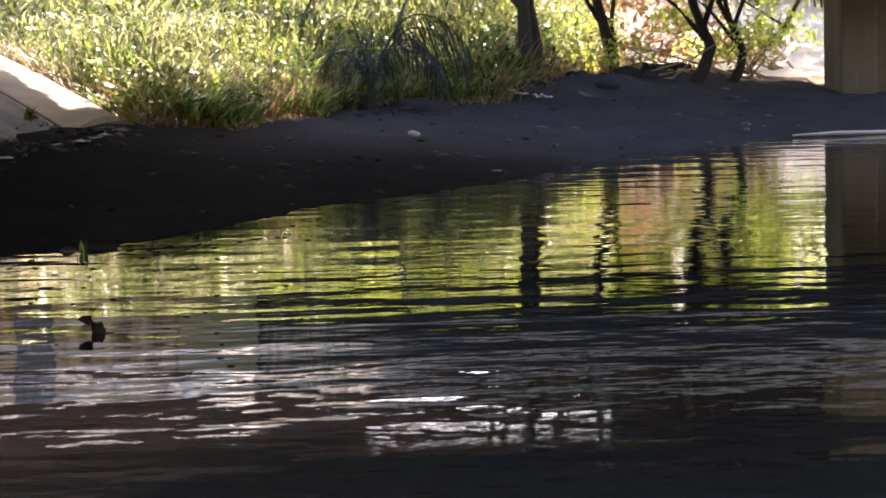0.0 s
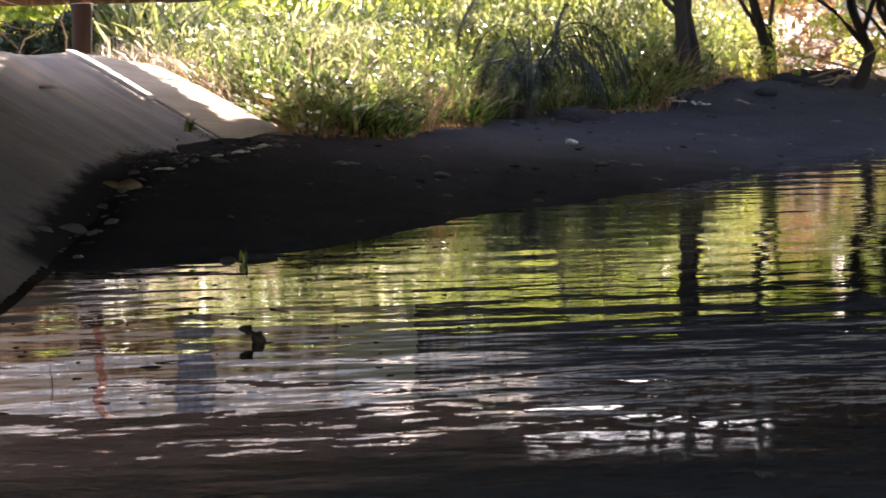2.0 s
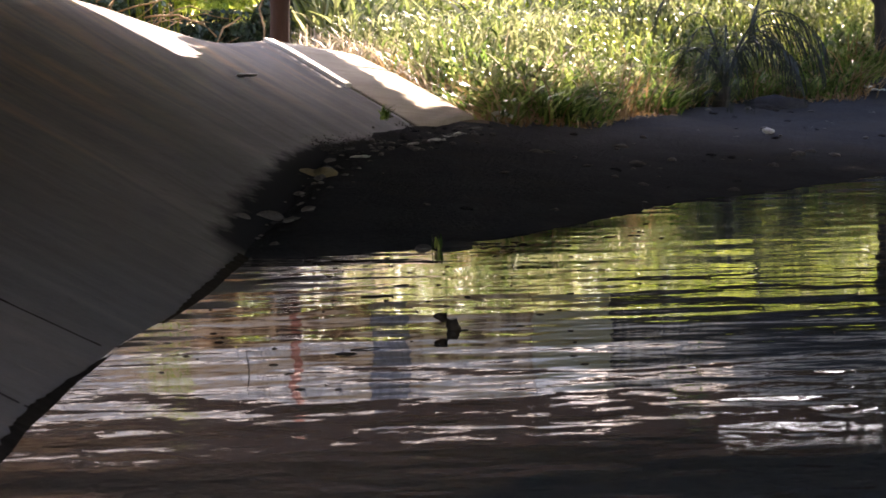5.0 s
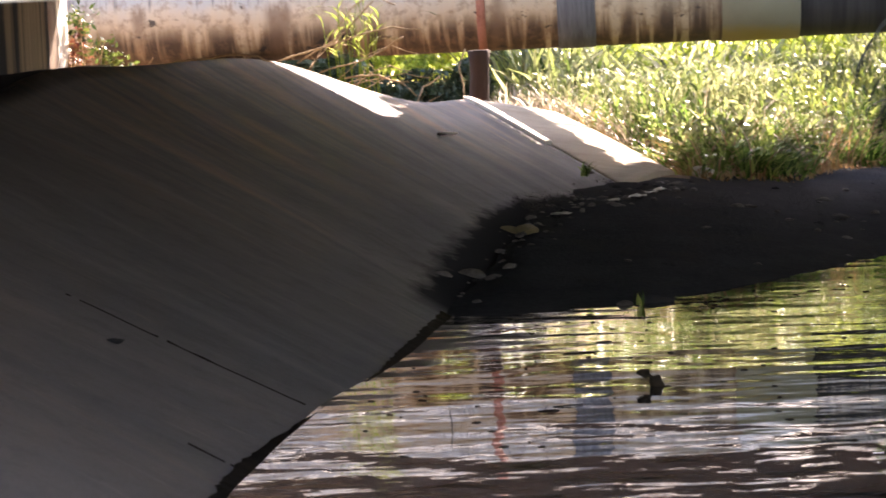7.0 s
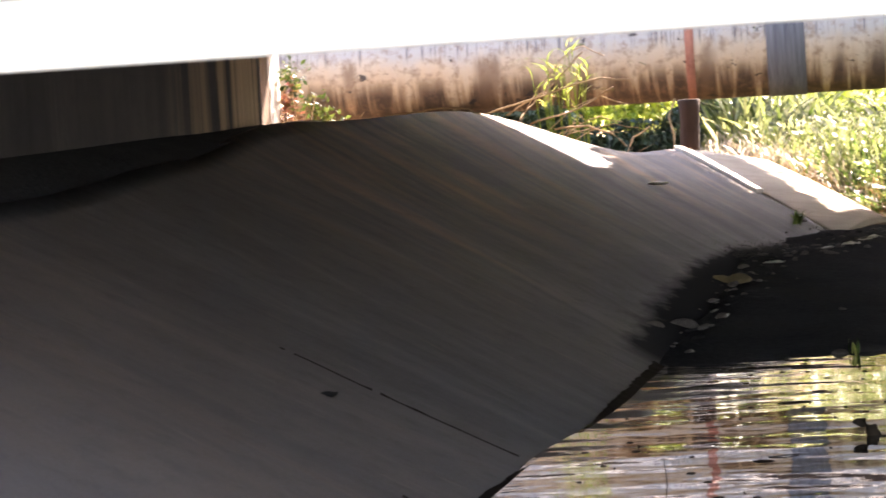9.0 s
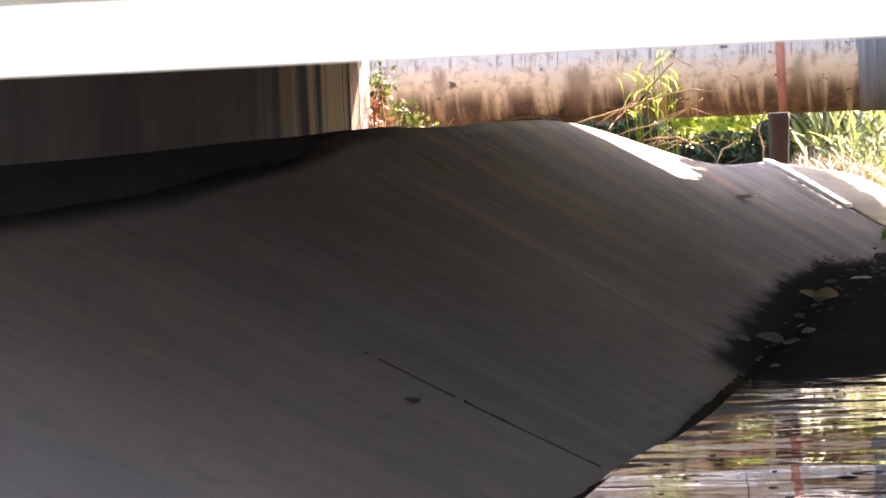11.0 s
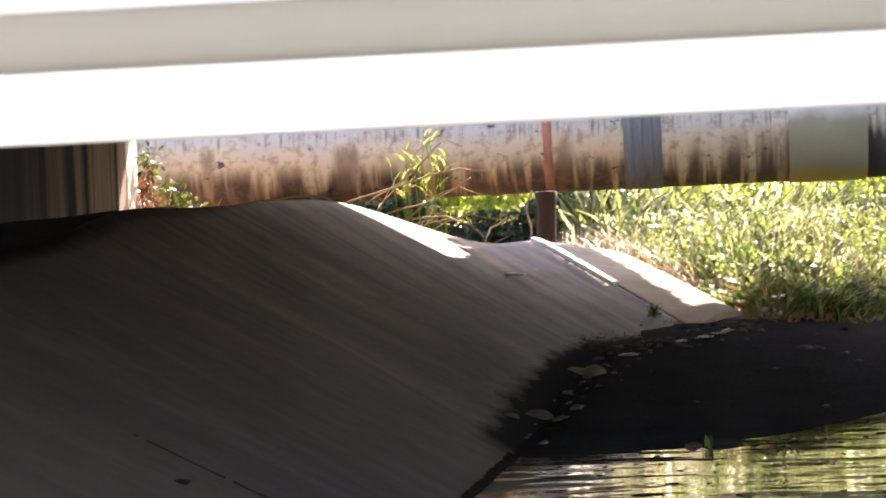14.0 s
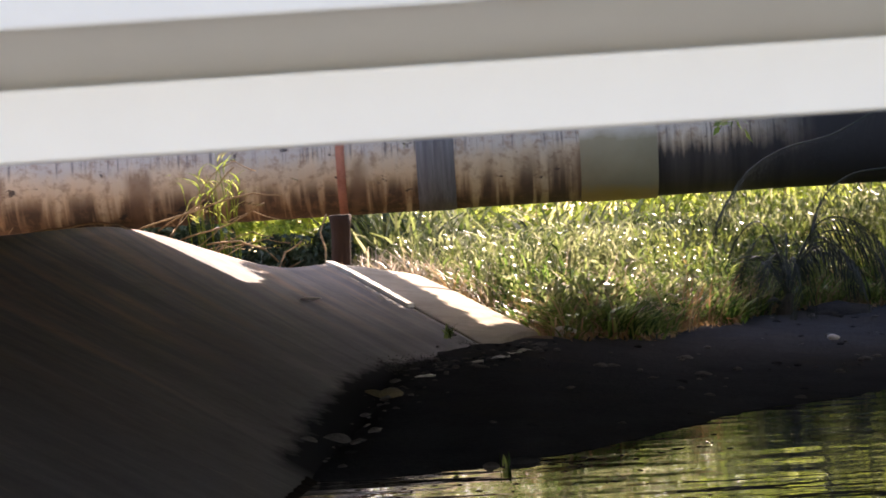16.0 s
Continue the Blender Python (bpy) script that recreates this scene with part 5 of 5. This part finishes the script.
def build_plants():
    shoots((-2.42, 29.9), 11, 0.9, "bright green grass shoots growing at the paving edge", 3)
    shoots((-2.72, 29.8), 6, 0.62, "short green grass shoots growing at the paving edge", 4)
    clump("water_shoot", (0.25, 18.12, 0.0), 6, (0.08, 0.14), (0.008, 0.012), M_SHOOT, "short green shoot at the water's edge", 6, (0.0, 0.2))
    clump("paving_weed", (-0.08, 25.6, paving_z(-0.08, 25.6)), 22, (0.10, 0.2), (0.006, 0.011), M_SHOOT, "small green weed growing from the paving joint", 7)
    vine("dry_vine", [(-4.35, 27.6, 1.88), (-4.1, 27.8, 1.93), (-3.75, 28.0, 1.97), (-3.45, 28.2, 1.94), (-3.3, 28.3, 1.86)], 0.011, "dry brown vine stem lying over the paving head")
    vine("dry_vine", [(-3.35, 28.5, 1.86), (-2.9, 28.8, 2.0), (-2.5, 29.0, 2.12), (-2.1, 29.1, 2.2), (-1.8, 29.2, 2.17)], 0.010, "dry brown vine stem arching over the paving head")
    vine("dry_vine", [(-3.1, 28.7, 1.86), (-2.7, 29.0, 2.1), (-2.45, 29.2, 2.35), (-2.3, 29.2, 2.5)], 0.010, "dry brown vine stem arching over the paving head")
    vine("dry_vine", [(-2.9, 29.0, 1.75), (-2.5, 29.2, 1.85), (-2.2, 29.3, 1.98), (-2.0, 29.3, 2.1)], 0.009, "dry brown vine stem arching over the paving head")
    vine("dry_vine", [(-2.65, 29.2, 1.68), (-2.3, 29.4, 1.70), (-2.05, 29.5, 1.6), (-1.9, 29.5, 1.45)], 0.011, "dry brown vine stem arching over the paving head")
    vine("dry_vine", [(-1.42, 30.2, 1.32), (-1.42, 30.3, 1.55), (-1.47, 30.4, 1.75), (-1.4, 30.6, 1.95)], 0.011, "dry brown vine stem climbing beside the post")
    vine("dry_vine", [(-1.95, 30.2, 1.35), (-1.88, 30.4, 1.55), (-1.7, 30.6, 1.66)], 0.011, "dry brown vine stem behind the paving")
    rng = random.Random(44)
    for k in range(9):
        x0, y0 = rng.uniform(-3.2, -2.3), rng.uniform(28.8, 29.4)
        z0 = max(paving_z(x0, y0), ground_z(x0, y0), 1.3)
        dx, dz = rng.uniform(0.2, 1.0), rng.uniform(0.3, 0.9)
        vine("dry_vine", [(x0, y0, z0), (x0 + 0.25 * dx, y0 + 0.3, z0 + 0.45 * dz), (x0 + 0.6 * dx, y0 + 0.5, z0 + 0.85 * dz), (x0 + 0.9 * dx, y0 + 0.6, z0 + dz), (x0 + 1.2 * dx, y0 + 0.7, z0 + 0.85 * dz)], 0.006, "thin dry vine stem arching over the paving head")
    s = thing("pale_slab", (-4.75, 25.75, 1.86), "thin pale concrete slab lying by the abutment end", "slab")
    part("plate", box(-0.16, 0.16, -0.12, 0.12, -0.02, 0.03, 0.008), M_PALE, s)


build_stones()
build_scraps()
build_water_things()
build_plants()


def build_paving_marks():
    """The broken joint and wet foot of the paving."""
    holder = bpy.data.objects["concrete_slope"]
    inv = Matrix.Translation(holder.location).inverted()
    rng = random.Random(4)
    for name, u, v0, v1, w0, lab in (("joint", 3.0, 0.0, 0.44, 0.009, "dark broken joint"), ("joint", 2.05, -0.02, 0.08, 0.007, "dark hairline joint")):
        v, f = [], []
        n = 90
        for i in range(n + 1):
            q = v0 + (v1 - v0) * i / n
            a = rule(u, q)
            w = 0.0015 + (w0 - 0.0015) * (0.1 + 2.4 * max(0, noise.noise(Vector((q * 17, u, 0))) - 0.05)) * (1 - 0.4 * i / n)
            lift = 0.012 * noise.noise(a * 0.9) + 0.05 * noise.noise(a * 0.35) + 0.016
            off = 0.02 * noise.noise(Vector((q * 9, 4, u)))
            v += [(a.x, a.y + off - 0.03, a.z + lift - 0.014), (a.x, a.y + off, a.z + lift - 0.014 + w)]
            if i and noise.noise(Vector((q * 27, u * 3, 1))) > -0.3:
                f.append((2 * i - 2, 2 * i - 1, 2 * i + 1, 2 * i))
        ob = part(name, mesh_of(name, v, f, M_FLOAT), M_FLOAT, None, lab)
        ob.parent, ob.matrix_parent_inverse = holder, inv
    v, f = [], []
    n = 160
    for i in range(n + 1):
        u = 0.9 + 4.6 * i / n
        h = 0.003 + 0.009 * (0.5 + noise.noise(Vector((u * 6, 1, 0)))) + 0.007 * noise.noise(Vector((u * 25, 1, 0)))
        a, b, c = rule(u, -0.06), rule(u, h * 0.55), rule(u, max(0.004, h))
        for q, e in ((a, 0.008), (b, 0.012), (c, 0.003)):
            v.append((q.x, q.y, q.z + 0.012 * noise.noise(q * 0.9) + 0.05 * noise.noise(q * 0.35) + e))
        if i:
            for k in (0, 1):
                f.append((3 * i - 3 + k, 3 * i - 2 + k, 3 * i + 1 + k, 3 * i + k))
    ob = part("silt_edge", mesh_of("silt_edge", v, f, M_FLOAT, True), M_FLOAT, None, "dark wet silt along the waterline")
    ob.parent, ob.matrix_parent_inverse = holder, inv


build_paving_marks()


def build_litter():
    """Dark leaf litter washed over the foot of the paving."""
    rng = np.random.default_rng(23)
    pts = []
    for _ in range(2000):
        u, v = rng.uniform(7.9, 9.95), abs(rng.normal(0, 0.04))
        if noise.noise(Vector((u * 1.7, v * 9, 0))) < -0.25 + v * 1.6:
            continue
        p = rule(u, v)
        pts.append((p.x, p.y, p.z + 0.012 * noise.noise(p * 0.9) + 0.05 * noise.noise(p * 0.35) + 0.012))
    me = leaves("leaf_litter", np.array(pts) , 0.010, M_LITTER, 24, 0.0)
    tagged(new("leaf_litter", me), "dark leaf litter washed over the foot of the paving", "leaf litter", kind="stuff")


build_litter()
